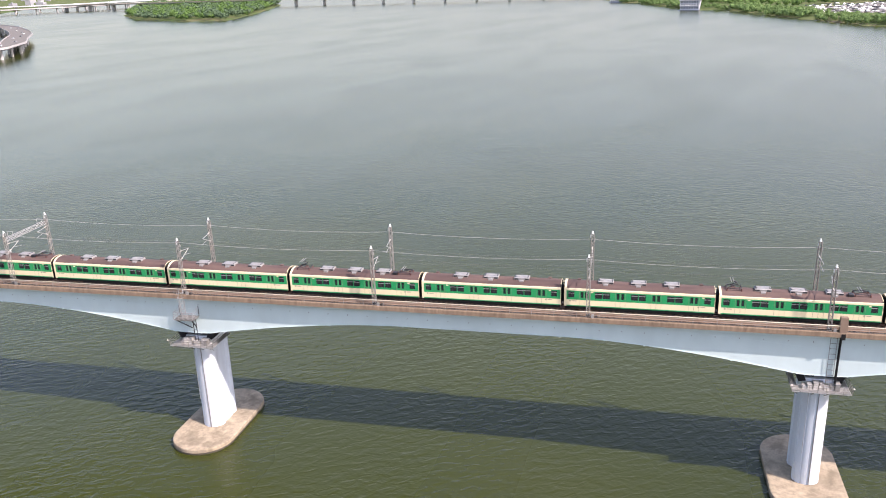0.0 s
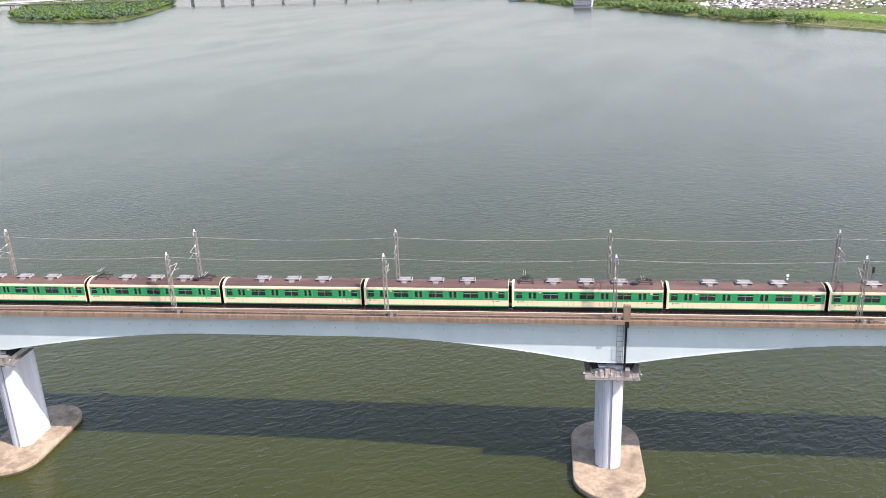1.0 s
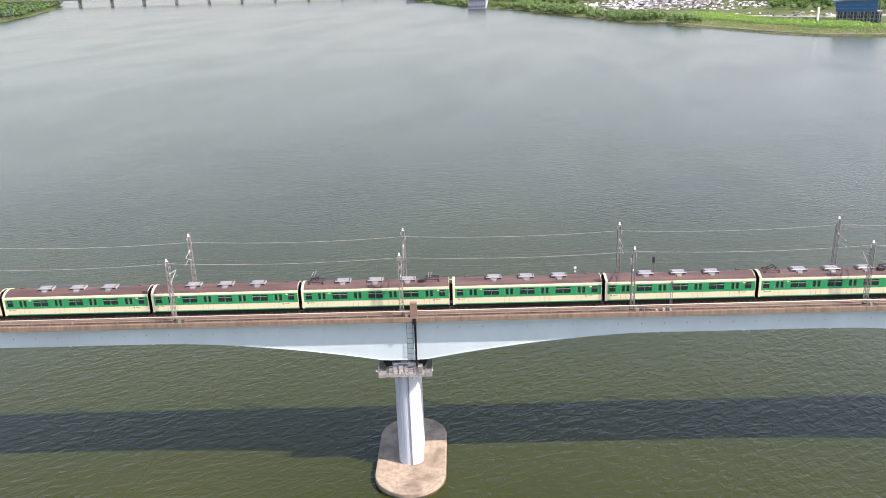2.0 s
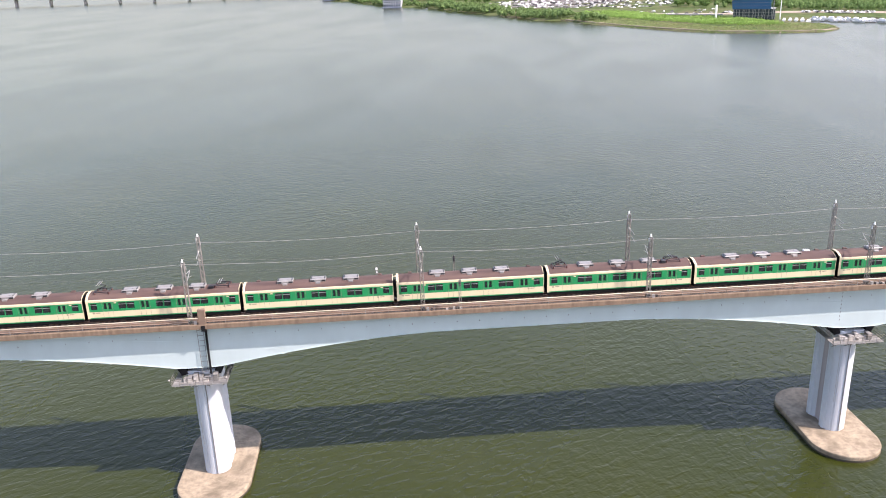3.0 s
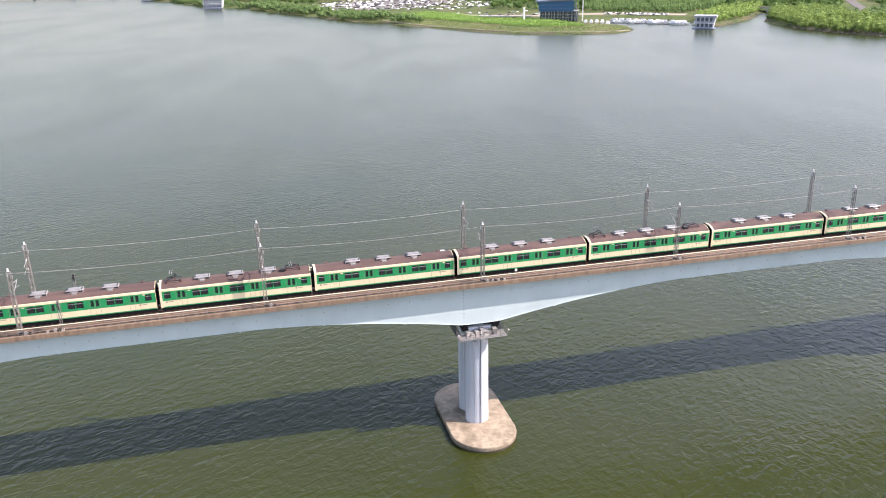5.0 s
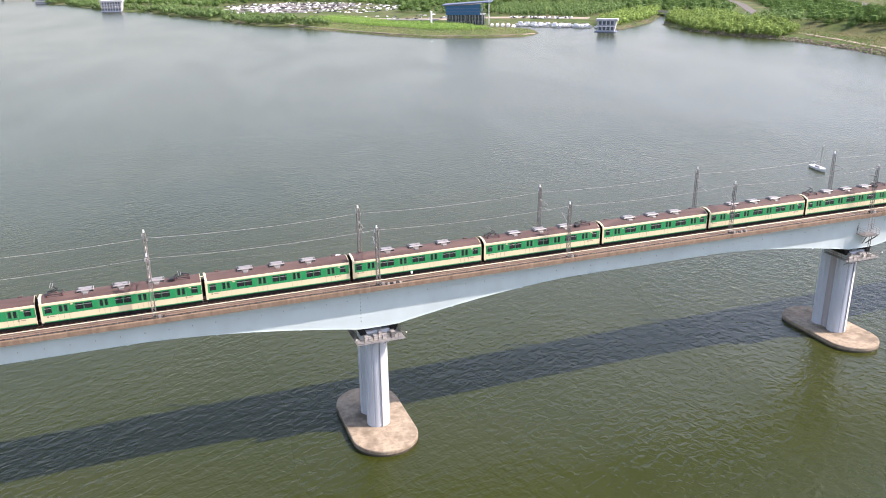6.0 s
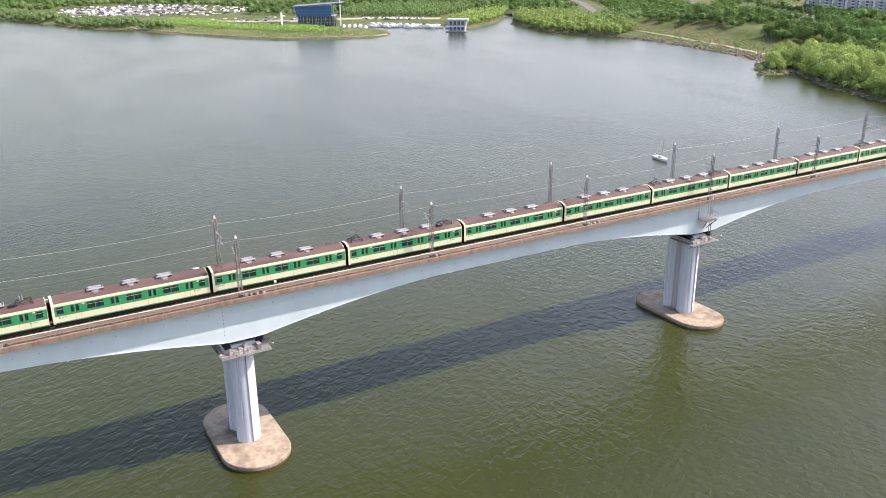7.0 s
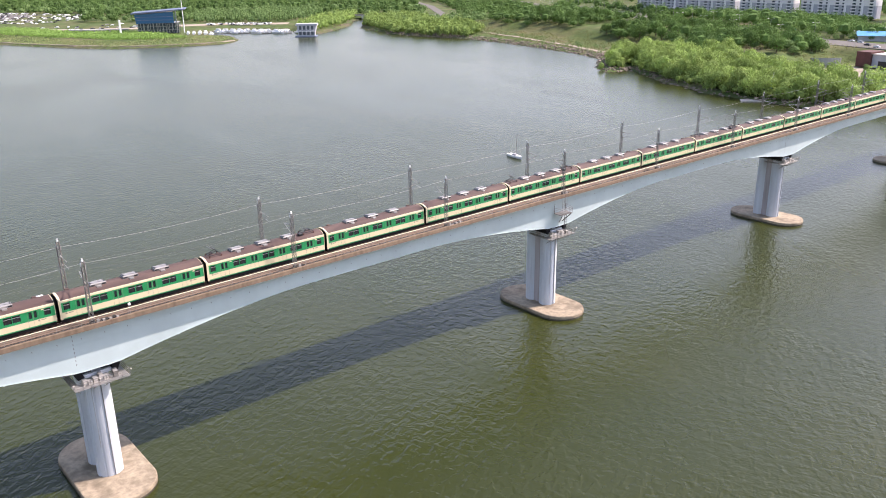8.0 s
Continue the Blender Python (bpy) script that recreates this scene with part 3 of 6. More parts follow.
        part("pipe", Geo().rod((1.55, -4.6, 17.6), (1.62, -4.6, 24.4), 0.15, 8), RUBBER, pipe)
        part("hopper", Geo().box(1.35, -5.72, 24.2, 1.85, -4.6, 25.0), RUBBER, pipe)
        tagged(part("cabinet", Geo().box(px + 1.1, -5.6, 24.94, px + 2.0, -5.05, 27.0, 0.05), DECK), "brown metal trackside cabinet on the kerb", "cabinet")
    if style == "cage":
        cg = thing("caged_ladder", "galvanised caged ladder with a landing hung from the deck edge", "ladder", at=(px, 0, LIFT))
        for x in (-0.35, 0.35):
            part("stile", Geo().rod((x - 0.3, -5.6, 21.0), (x - 0.3, -5.6, 26.3), 0.045, 5), GALV_PALE, cg)
        for i in range(10):
            part("rung", Geo().rod((-0.65, -5.6, 21.4 + 0.45 * i), (0.05, -5.6, 21.4 + 0.45 * i), 0.03, 5), GALV_PALE, cg)
        g = Geo()
        for z in (22.4, 23.2, 24.0, 24.8, 25.6):
            pts = [(-0.3 + 0.5 * math.cos(a), -5.6 - 0.75 * abs(math.sin(a)), z) for a in np.linspace(0, math.pi, 7)]
            for a, b in zip(pts, pts[1:]):
                g.rod(a, b, 0.025, 4)
        for a in (0.6, 1.57, 2.5):
            g.rod((-0.3 + 0.5 * math.cos(a), -5.6 - 0.75 * math.sin(a), 22.4), (-0.3 + 0.5 * math.cos(a), -5.6 - 0.75 * math.sin(a), 25.6), 0.02, 4)
        part("cage", g, GALV_PALE, cg)
        zl = 21.3
        landing = part("landing", Geo().box(-1.7, -6.3, zl - 0.1, 1.5, -4.3, zl), GALV, cg)
        for x in (-1.7, -0.9, -0.1, 0.7, 1.5):
            part("post", Geo().rod((x, -6.25, zl), (x, -6.25, zl + 1.15), 0.04, 5), GALV_PALE, landing)
        for x in (-1.7, 1.5):
            part("post", Geo().rod((x, -4.4, zl), (x, -4.4, zl + 1.6), 0.05, 5), GALV_DARK, landing)
        for z in (zl + 0.4, zl + 0.78, zl + 1.15):
            g = Geo().rod((-1.7, -6.25, z), (1.5, -6.25, z), 0.04, 5)
            for x in (-1.7, 1.5):
                g.rod((x, -6.25, z), (x, -4.4, z + 0.3 * (x > 0)), 0.035, 5)
            part("guard_rail", g, GALV_PALE, landing)
        g = Geo()
        for x in (-1.3, 1.3):
            g.rod((x, -6.2, zl - 0.1), (0.4 + x * 0.3, -4.3, 19.2), 0.09, 5)
            g.rod((x, -6.2, zl - 0.12), (x, -4.3, zl - 0.12), 0.07, 5)
        part("strut", g, DARK_STEEL, landing)
        low = part("lower_ladder", Geo().rod((0.7, -5.0, 17.4), (0.7, -5.0, 21.2), 0.06, 5).rod((1.2, -5.0, 17.4), (1.2, -5.0, 21.2), 0.06, 5), DARK_STEEL, cg)
        for i in range(8):
            part("rung", Geo().rod((0.7, -5.0, 17.6 + 0.42 * i), (1.2, -5.0, 17.6 + 0.42 * i), 0.025, 5), DARK_STEEL, low)
    return t


STYLES = {-2: "plain", -1: "cage", 0: "ladder", 1: "plain", 2: "cage", 3: "plain", 4: "plain", 5: "cage"}
for k, style in STYLES.items():
    build_pier(k, style)
    if style != "plain":
        continue
    # bolted joint of the web over the pier
    g = Geo()
    for i in range(9):
        g.box(k * SPAN - 2.6 - 0.04, -4.275, 19.3 + 0.58 * i, k * SPAN - 2.6 + 0.04, -4.25, 19.55 + 0.58 * i)
    tagged(part("joint_bolts", g, GALV), "row of dark bolts on the girder joint", "bolts")


# ---- catenary masts ----
def lattice(g, h, w0, w1, step=0.55):
    n = int(h / step)
    corner = lambda i, sx, sy: ((w0 + (w1 - w0) * i / n) / 2 * sx, (w0 + (w1 - w0) * i / n) / 2 * sy, h * i / n)
    for sx, sy in ((-1, -1), (1, -1), (1, 1), (-1, 1)):
        g.rod(corner(0, sx, sy), corner(n, sx, sy), 0.048, 4)
    faces = (((-1, -1), (1, -1)), ((1, -1), (1, 1)), ((1, 1), (-1, 1)), ((-1, 1), (-1, -1)))
    for i in range(n):
        for a, b in faces:
            p, q = (a, b) if i % 2 else (b, a)
            g.rod(corner(i, *p), corner(i + 1, *q), 0.032, 4)
    return g


def build_mast(side, MAST_H):
    """A lattice catenary mast; its bracket reaches inward over the track."""
    t = thing("catenary_mast", "galvanised lattice catenary mast with a bracket arm at the deck edge", "catenary mast", "catenary masts")
    part("lattice_post", lattice(Geo(), MAST_H, 0.46, 0.36), GALV, t)
    part("base_plate", Geo().box(-0.36, -0.3, -0.12, 0.36, 0.3, 0.02).box(-0.28, -0.24, 0.02, 0.28, 0.24, 0.3), DARK_STEEL, t)
    part("cap_insulator", Geo().rod((0, 0, MAST_H), (0, 0, MAST_H + 0.12), 0.15, 8).rod((0, 0, MAST_H + 0.12), (0, 0, MAST_H + 0.36), 0.07, 8, 0.11), WHITE, t, "white cap insulator")
    s = -side
    arm = part("bracket_arm", Geo().rod((0, s * 0.2, 6.6), (0.1, s * 2.6, 6.35), 0.045, 6).rod((0, s * 0.2, 5.2), (0.1, s * 2.5, 6.3), 0.045, 6)
               .rod((0.05, s * 1.2, 5.75), (0.1, s * 3.0, 5.45), 0.03, 5), GALV_PALE, t)
    part("insulator", Geo().rod((0, s * 0.25, 6.6), (0, s * 0.75, 6.55), 0.1, 7), CREAM_BOX, arm)
    part("insulator", Geo().rod((0, s * 0.25, 5.25), (0.02, s * 0.7, 5.45), 0.1, 7), CREAM_BOX, arm)
    part("line_insulator", Geo().rod((-0.22, s * 0.05, MAST_H - 0.2), (-0.22, s * 0.05, MAST_H - 0.65), 0.09, 7), WHITE, t, "white line insulator")
    part("line_clamp", Geo().rod((-0.35, s * 0.1, 8.1 if s > 0 else 7.8), (0.35, s * 0.1, 8.1 if s > 0 else 7.8), 0.05, 5).rod((0.3, s * 0.1, 7.8), (0.3, s * 0.1, 7.4), 0.07, 6), GALV_PALE, t)
    return t


near_mast, far_mast = build_mast(-1, 8.42), build_mast(1, 8.62)
first = -7
near_mast.matrix_basis = pose(30 * first, -5.0, 24.94)
far_mast.matrix_basis = pose(30 * first - 0.1, 4.70, 24.94)
for i in range(first + 1, 17):
    copy_thing(near_mast, pose(30 * i, -5.0, 24.94))
    copy_thing(far_mast, pose(30 * i - 0.1, 4.70, 24.94))
# box on the kerb beside each near mast
for i in range(first, 17):
    bx = thing("junction_box", "small grey junction boxes at a mast foot", "junction box", "mast junction boxes", at=(30 * i + 0.3, -5.3, 24.94))
    part("case", Geo().box(0.15, -0.14, 0, 0.5, 0.14, 0.42, 0.011), GALV_PALE, bx)
    part("case", Geo().box(0.7, -0.1, 0, 0.95, 0.12, 0.3, 0.02), DARK_STEEL, bx)
# portal beam between the pair of masts short of the pier
portal = thing("portal_beam", "galvanised lattice beam joining two catenary masts", "catenary beam")
g = Geo()
zb = 24.94 + 7.0
for dx in (-0.25, 0.25):
    for dz in (0, 0.5):
        g.rod((-120 + dx, -5.0, zb + dz), (-120.4 + dx, 4.70, zb + dz), 0.045, 4)
for i in range(16):
    y = -5.0 + 9.7 * i / 16
    a, b = (0, 0.5) if i % 2 else (0.5, 0)
    for dx in (-0.25, 0.25):
        g.rod((-120.2 + dx, y, zb + a), (-120.2 + dx, y + 0.59, zb + b), 0.028, 4)
part("lattice_beam", g, GALV_PALE, portal)
for y in (-3.6, 3.2):
    part("hanger", Geo().rod((-120.6, y, zb + 0.5), (-120.6, y, zb + 1.3), 0.03, 4).rod((-119.6, y, zb + 0.5), (-119.6, y, zb + 1.3), 0.03, 4)
         .rod((-120.6, y, zb + 1.3), (-119.6, y, zb + 1.3), 0.03, 4), GALV_PALE, portal)


def sagging(g, y, z, sag, r, x0=30 * first, x1=480, step=30):
    n = 8
    x = x0
    while x < x1:
        pts = [(x + step * i / n, y, z - sag * 4 * (i / n) * (1 - i / n)) for i in range(n + 1)]
        for a, b in zip(pts, pts[1:]):
            g.rod(a, b, r, 4)
        x += step


for y in (-5.0, 4.70):
    g = Geo()
    sagging(g, y + (0.1 if y < 0 else -0.1), 24.94 + (8.1 if y < 0 else 7.8), 0.42, 0.02)
    tagged(part("feeder_wire", g, WIRE), "pale overhead feeder wire sagging from mast to mast", "cable", "overhead wires")
for y in (-2.0, 2.0):
    g = Geo()
    sagging(g, y, 31.25, 0.7, 0.009)
    tagged(part("messenger_wire", g, COPPER), "thin dark messenger wire over the track", "cable", "overhead wires")
    g = Geo()
    sagging(g, y, 30.35, 0.03, 0.007)
    tagged(part("contact_wire", g, COPPER), "thin dark contact wire over the track", "cable", "overhead wires")


# ---- the train ----
CAR, BODY = 20.0, 19.55
ZB, Z1, Z2, Z3 = 0.60, 1.52, 2.84, 3.08   # skirt, band foot, band head, eave, above the rail
W = 1.58
WINDOWS = [(0.55, 1.35), (4.1, 5.05), (5.13, 6.08), (8.85, 9.75), (9.85, 10.75), (13.5, 14.45), (14.53, 15.48), (18.2, 19.0)]
DOORS = [2.68, 7.45, 12.1, 16.9]


def build_carriage(pantograph, cab=0):
    t = thing("train_carriage", "cream carriage with green window band" + (", brown roof carrying dark pantographs" if pantograph else " and dusty brown roof"),
              "train carriage", "carriages of the train")
    # side walls: cream lower panel, green band pierced by windows, cream cant rail
    for s in (-1, 1):
        y0, y1 = s * W, s * (W - 0.06)
        lo, hi = min(y0, y1), max(y0, y1)
        part("lower_panel", Geo().box(0, lo, ZB + 0.14, BODY, hi, Z1), CREAM, t)
        part("sill_stripe", Geo().box(0, lo - 0.004, ZB, BODY, hi + 0.004, ZB + 0.14), GREEN, t, "green stripe along the sill")
        part("cant_rail", Geo().loft([[(x, s * W, Z2), (x, s * W, Z3), (x, s * (W - 0.05), Z3 + 0.1), (x, s * (W - 0.12), Z3 + 0.1), (x, s * (W - 0.06), Z2)] for x in (0, BODY)]), CREAM, t)
        holes = sorted([(a, b) for a, b in WINDOWS] + [(c - 0.47, c - 0.12) for c in DOORS] + [(c + 0.12, c + 0.47) for c in DOORS])
        zl, zh = Z1 + 0.3, Z2 - 0.15
        g = Geo().box(0, lo, Z1, BODY, hi, zl).box(0, lo, zh, BODY, hi, Z2)
        x = 0.0
        for a, b in holes:
            g.box(x, lo, zl, a, hi, zh)
            x = b
        g.box(x, lo, zl, BODY, hi, zh)
        part("window_band", g, GREEN, t, "green window band")
        for a, b in WINDOWS:
            win = part("window", Geo().box(a, s * (W - 0.045) - 0.008, zl, b, s * (W - 0.045) + 0.008, zh), TRAIN_GLASS, t)
            part("frame", Geo().box(a, s * (W - 0.02) - 0.02, zh - 0.27, b, s * (W - 0.02) + 0.02, zh - 0.22), GALV_PALE, win)
        for c in DOORS:
            door = part("door", Geo().box(c - 0.66, s * (W + 0.006) - 0.008, ZB + 0.15, c - 0.63, s * (W + 0.006) + 0.008, Z2)
                        .box(c + 0.63, s * (W + 0.006) - 0.008, ZB + 0.15, c + 0.66, s * (W + 0.006) + 0.008, Z2)
                        .box(c - 0.015, s * (W + 0.006) - 0.008, ZB + 0.15, c + 0.015, s * (W + 0.006) + 0.008, Z2), LINE_GREY, t, "double sliding door seams")
            for a in (c - 0.47, c + 0.12):
                part("pane", Geo().box(a, s * (W - 0.045) - 0.008, zl, a + 0.35, s * (W - 0.045) + 0.008, zh), TRAIN_GLASS, door)
        for x in (3.55, 17.9):
            part("number_bar", Geo().box(x, s * (W + 0.004) - 0.004, Z2 - 0.24, x + 0.32, s * (W + 0.004) + 0.004, Z2 - 0.08), CREAM, t)
        for x in (1.3, 18.0):
            part("emblem", Geo().rod((x - 0.5, s * W, 1.35), (x - 0.5, s * (W + 0.008), 1.35), 0.13, 10), LINE_GREY, t)
            part("lettering_bar", Geo().box(x - 0.25, s * (W + 0.004) - 0.004, 1.3, x + 0.35, s * (W + 0.004) + 0.004, 1.41), LINE_GREY, t)
    # roof, gently arched
    ys = np.linspace(-1, 1, 13)
    arc = [((W - 0.06) * y, Z3 + 0.1 + 0.5 * (1 - abs(y) ** 2.3)) for y in ys]
    g = Geo().loft([[(x, y, z) for y, z in arc] + [(x, -y, z - 0.06) for y, z in arc] for x in (0.0, BODY)])
    part("roof", g, ROOF, t, "dusty brown roof")
    # cream end frames
    for x, deep in ((0.0, 0.3), (BODY - 0.06, 0.06)):
        prof = [(-W - 0.02, ZB), (-W - 0.02, Z3)] + [(y * 1.015, z + 0.05) for y, z in arc] + [(W + 0.02, Z3), (W + 0.02, ZB)]
        inner = [(-W + 0.05, ZB), (-W + 0.05, Z3 - 0.05)] + [(y * 0.95, z - 0.05) for y, z in arc] + [(W - 0.05, Z3 - 0.05), (W - 0.05, ZB)]
        ring = prof + list(reversed(inner))
        g = Geo().loft([[(xx, y, z) for y, z in prof] for xx in (x, x + deep)], caps=False, closed=False)
        g.loft([[(xx, y, z) for y, z in inner] for xx in (x, x + deep)], caps=False, closed=False)
        for xx in (x, x + deep):
            n = len(prof)
            g.add([(xx, y, z) for y, z in prof] + [(xx, y, z) for y, z in inner], [(i, i + 1, n + i + 1, n + i) for i in range(n - 1)])
        part("end_frame", g, CREAM, t, "cream end frame")
        part("end_wall", Geo().box(x + 0.01, -W + 0.05, ZB, x + 0.05, W - 0.05, Z3 + 0.3), CREAM if cab else UNDER, t)
    part("gangway", Geo().box(BODY - 0.05, -0.6, ZB + 0.2, CAR + 0.05, 0.6, 2.85), RUBBER, t, "black rubber gangway bellows")
    part("floor", Geo().box(0.1, -W + 0.07, ZB + 0.02, BODY - 0.1, W - 0.07, ZB + 0.3), SEAT, t)
    part("seat_bench", Geo().box(1.0, -W + 0.1, ZB + 0.3, BODY - 1.0, -W + 0.5, ZB + 1.1).box(1.0, W - 0.5, ZB + 0.3, BODY - 1.0, W - 0.1, ZB + 1.1), SEAT, t)
    # running gear
    # full-length black box stands in for the shade between the equipment cases
    g = Geo().box(0.1, -1.52, 0.2, BODY - 0.1, 1.52, ZB)
    for a, b in ((4.7, 6.6), (6.7, 9.4), (9.5, 12.2), (12.3, 14.8)):
        g.box(a, -1.5, 0.06, b, 1.5, 0.6)
    for a, b in ((0.3, 1.0), (BODY - 1.0, BODY - 0.3)):
        g.box(a, -1.42, 0.2, b, 1.42, 0.6)
    part("underframe", g, UNDER, t, "black underfloor equipment, its gaps filled solid black for shade")
    for c in (2.9, BODY - 2.9):
        bogie = part("bogie", Geo().box(c - 1.75, -1.35, 0.15, c + 1.75, -1.0, 0.62).box(c - 1.75, 1.0, 0.15, c + 1.75, 1.35, 0.62).box(c - 0.3, -1.0, 0.3, c + 0.3, 1.0, 0.6), UNDER, t)
        for dx in (-1.05, 1.05):
            for s in (-1, 1):
                part("wheel", Geo().rod((c + dx, s * 0.68, 0.43), (c + dx, s * 0.82, 0.43), 0.43, 16), DARK_STEEL, bogie)
    # roof units with side louvres and a drip tray
    rz = Z3 + 0.58
    for c in (5.45, 9.75, 14.05):
        unit = part("roof_unit", Geo().box(c - 1.02, -0.62, rz - 0.05, c + 1.02, 0.62, rz + 0.3, 0.07), GREY_UNIT, t, "grey roof air-conditioning unit")
        for dx in (-0.72, 0.72):
            part("louvre", Geo().box(c + dx - 0.26, -0.634, rz + 0.0, c + dx + 0.26, -0.62, rz + 0.2), DARK_STEEL, unit)
            part("fan_cowl", Geo().rod((c + dx * 0.7, 0, rz + 0.3), (c + dx * 0.7, 0, rz + 0.35), 0.32, 14), GREY_UNIT, unit)
        for dx in (-0.86, 0.86):
            part("grille", Geo().box(c + dx - 0.09, -0.45, rz + 0.29, c + dx + 0.09, 0.45, rz + 0.312), DARK_STEEL, unit)
        part("drip_tray", Geo().box(c - 0.3, -1.0, rz - 0.2, c + 0.3, -0.62, rz + 0.02, 0.02), GREY_UNIT, unit)
    for a in (1.6, 17.6):
        part("roof_vent", Geo().box(a, 0.5, rz - 0.1, a + 0.5, 0.9, rz + 0.1, 0.03), ROOF, t)
    if pantograph:
        for c, up in ((1.9, 0.9), (17.3, 0.35)):
            frame_ = part("pantograph", Geo().rod((c - 0.9, -0.7, rz + 0.22), (c + 0.9, -0.7, rz + 0.22), 0.05, 5).rod((c - 0.9, 0.7, rz + 0.22), (c + 0.9, 0.7, rz + 0.22), 0.05, 5)
                          .rod((c - 0.9, -0.7, rz + 0.22), (c - 0.9, 0.7, rz + 0.22), 0.05, 5).rod((c + 0.9, -0.7, rz + 0.22), (c + 0.9, 0.7, rz + 0.22), 0.05, 5), DARK_STEEL, t, "dark folded pantograph")
            part("arm", Geo().rod((c - 0.8, -0.4, rz + 0.25), (c + 0.4, -0.3, rz + 0.3 + up * 0.5), 0.045, 5).rod((c + 0.4, -0.3, rz + 0.3 + up * 0.5), (c - 0.3, 0, rz + 0.3 + up), 0.04, 5)
                 .rod((c - 0.8, 0.4, rz + 0.25), (c + 0.4, 0.3, rz + 0.3 + up * 0.5), 0.045, 5).rod((c + 0.4, 0.3, rz + 0.3 + up * 0.5), (c - 0.3, 0, rz + 0.3 + up), 0.04, 5), DARK_STEEL, frame_)
            part("collector_head", Geo().rod((c - 0.45, -0.85, rz + 0.3 + up), (c - 0.45, 0.85, rz + 0.3 + up), 0.035, 5).rod((c - 0.15, -0.85, rz + 0.3 + up), (c - 0.15, 0.85, rz + 0.3 + up), 0.035, 5), GREY_UNIT, frame_)
            for dx in (-0.9, 0.9):
                for y in (-0.7, 0.7):
                    part("insulator", Geo().rod((c + dx, y, rz - 0.12), (c + dx, y, rz + 0.2), 0.09, 7), BRICK_RED, frame_)
        part("roof_box", Geo().box(15.6, -0.9, rz - 0.05, 16.2, -0.3, rz + 0.3, 0.04), DARK_STEEL, t)
    return t


def add_cab(t, x, s):
    """Driver's end: raked green and cream face with a dark windscreen, at x, facing along s."""
    out = lambda d: x + s * d
    face = part("cab_front", Geo().loft([[(out(0), y, z) for y, z in ((-W, ZB), (W, ZB), (W, Z3), (1.2, 3.5), (0, 3.62), (-1.2, 3.5), (-W, Z3))],
                                         [(out(0.35), y * 0.95, z) for y, z in ((-W, ZB - 0.1), (W, ZB - 0.1), (W, Z3), (1.2, 3.45), (0, 3.55), (-1.2, 3.45), (-W, Z3))]]), CREAM, t, "cream driver's cab front")
    part("windscreen", Geo().box(min(out(0.36), out(0.39)), -0.6, 1.9, max(out(0.36), out(0.39)), 1.25, 2.95, 0.05), TRAIN_GLASS, face)
    part("nose_band", Geo().box(min(out(0.36), out(0.385)), -1.42, 0.95, max(out(0.36), out(0.385)), 1.42, 1.75), GREEN, face, "green nose band")
    for y in (-1.1, 1.1):
        part("headlight", Geo().rod((out(0.38), y, 1.3), (out(0.44), y, 1.3), 0.12, 10), GALV_PALE, face)


TRAIN_X0, CARS = 6.7 - 8 * CAR, 27
plain_car = build_carriage(False)
motor_car = build_carriage(True)
plain_car.matrix_basis = pose(TRAIN_X0, -2.0, Z_RAIL + LIFT)
motor_car.matrix_basis = pose(TRAIN_X0 + CAR, -2.0, Z_RAIL + LIFT)
for i in range(2, CARS):
    last_car = copy_thing(motor_car if i % 3 == 1 else plain_car, pose(TRAIN_X0 + CAR * i, -2.0, Z_RAIL + LIFT))
add_cab(plain_car, 0.0, -1)
add_cab(last_car, BODY + 0.02, 1)


# ---- trackside signals and boxes ----
for sx, sy, h, label in ((34.9, -5.35, 4.1, "slim trackside signal on a galvanised post"), (35.0, 5.3, 3.6, "dark trackside signal beyond the tracks"), (24.0, 5.3, 2.5, "white round trackside signal beyond the tracks")):
    sg = thing("track_signal", label, "signal", "trackside signals", at=(sx, sy, 24.94))
    part("post", Geo().rod((-0.12, 0, 0), (-0.12, 0, h), 0.05, 6).rod((0.12, 0, 0), (0.12, 0, h), 0.05, 6), GALV, sg)
    if h == 2.5:
        part("disc", Geo().rod((0, -0.06, h - 0.25), (0, 0.02, h - 0.25), 0.2, 14).rod((0, -0.06, h - 0.8), (0, 0.02, h - 0.8), 0.13, 12), WHITE, sg, "white signal disc")
    else:
        part("head", Geo().box(-0.15, -0.12, h - 0.85, 0.15, 0.12, h, 0.04), GALV if sy < 0 else DARK_STEEL, sg, "slim signal head")
        part("hood", Geo().rod((0, -0.12, h - 0.35), (0, -0.32, h - 0.38), 0.08, 8).rod((0, -0.12, h - 0.65), (0, -0.32, h - 0.68), 0.08, 8), DARK_STEEL, sg)
        part("ladder_rung", Geo().rod((-0.12, 0, 1.0), (0.12, 0, 1.0), 0.03, 4).rod((-0.12, 0, 1.6), (0.12, 0, 1.6), 0.03, 4).rod((-0.12, 0, 2.2), (0.12, 0, 2.2), 0.03, 4), GALV, sg)
lp = thing("kerb_lamp", "short post lamp with a white head on the kerb", "lamp", at=(94.8, -5.4, 24.94))
part("post", Geo().rod((0, 0, 0), (0, 0, 1.2), 0.05, 6), GALV, lp)
part("head", Geo().box(-0.14, -0.14, 1.2, 0.14, 0.14, 1.5, 0.04), WHITE, lp)
cb = thing("relay_cabinet", "white relay cabinet on legs at the far kerb", "cabinet", at=(86.6, 5.15, 24.94))
part("case", Geo().box(-0.45, -0.25, 0.35, 0.45, 0.25, 1.55, 0.05), WHITE, cb)
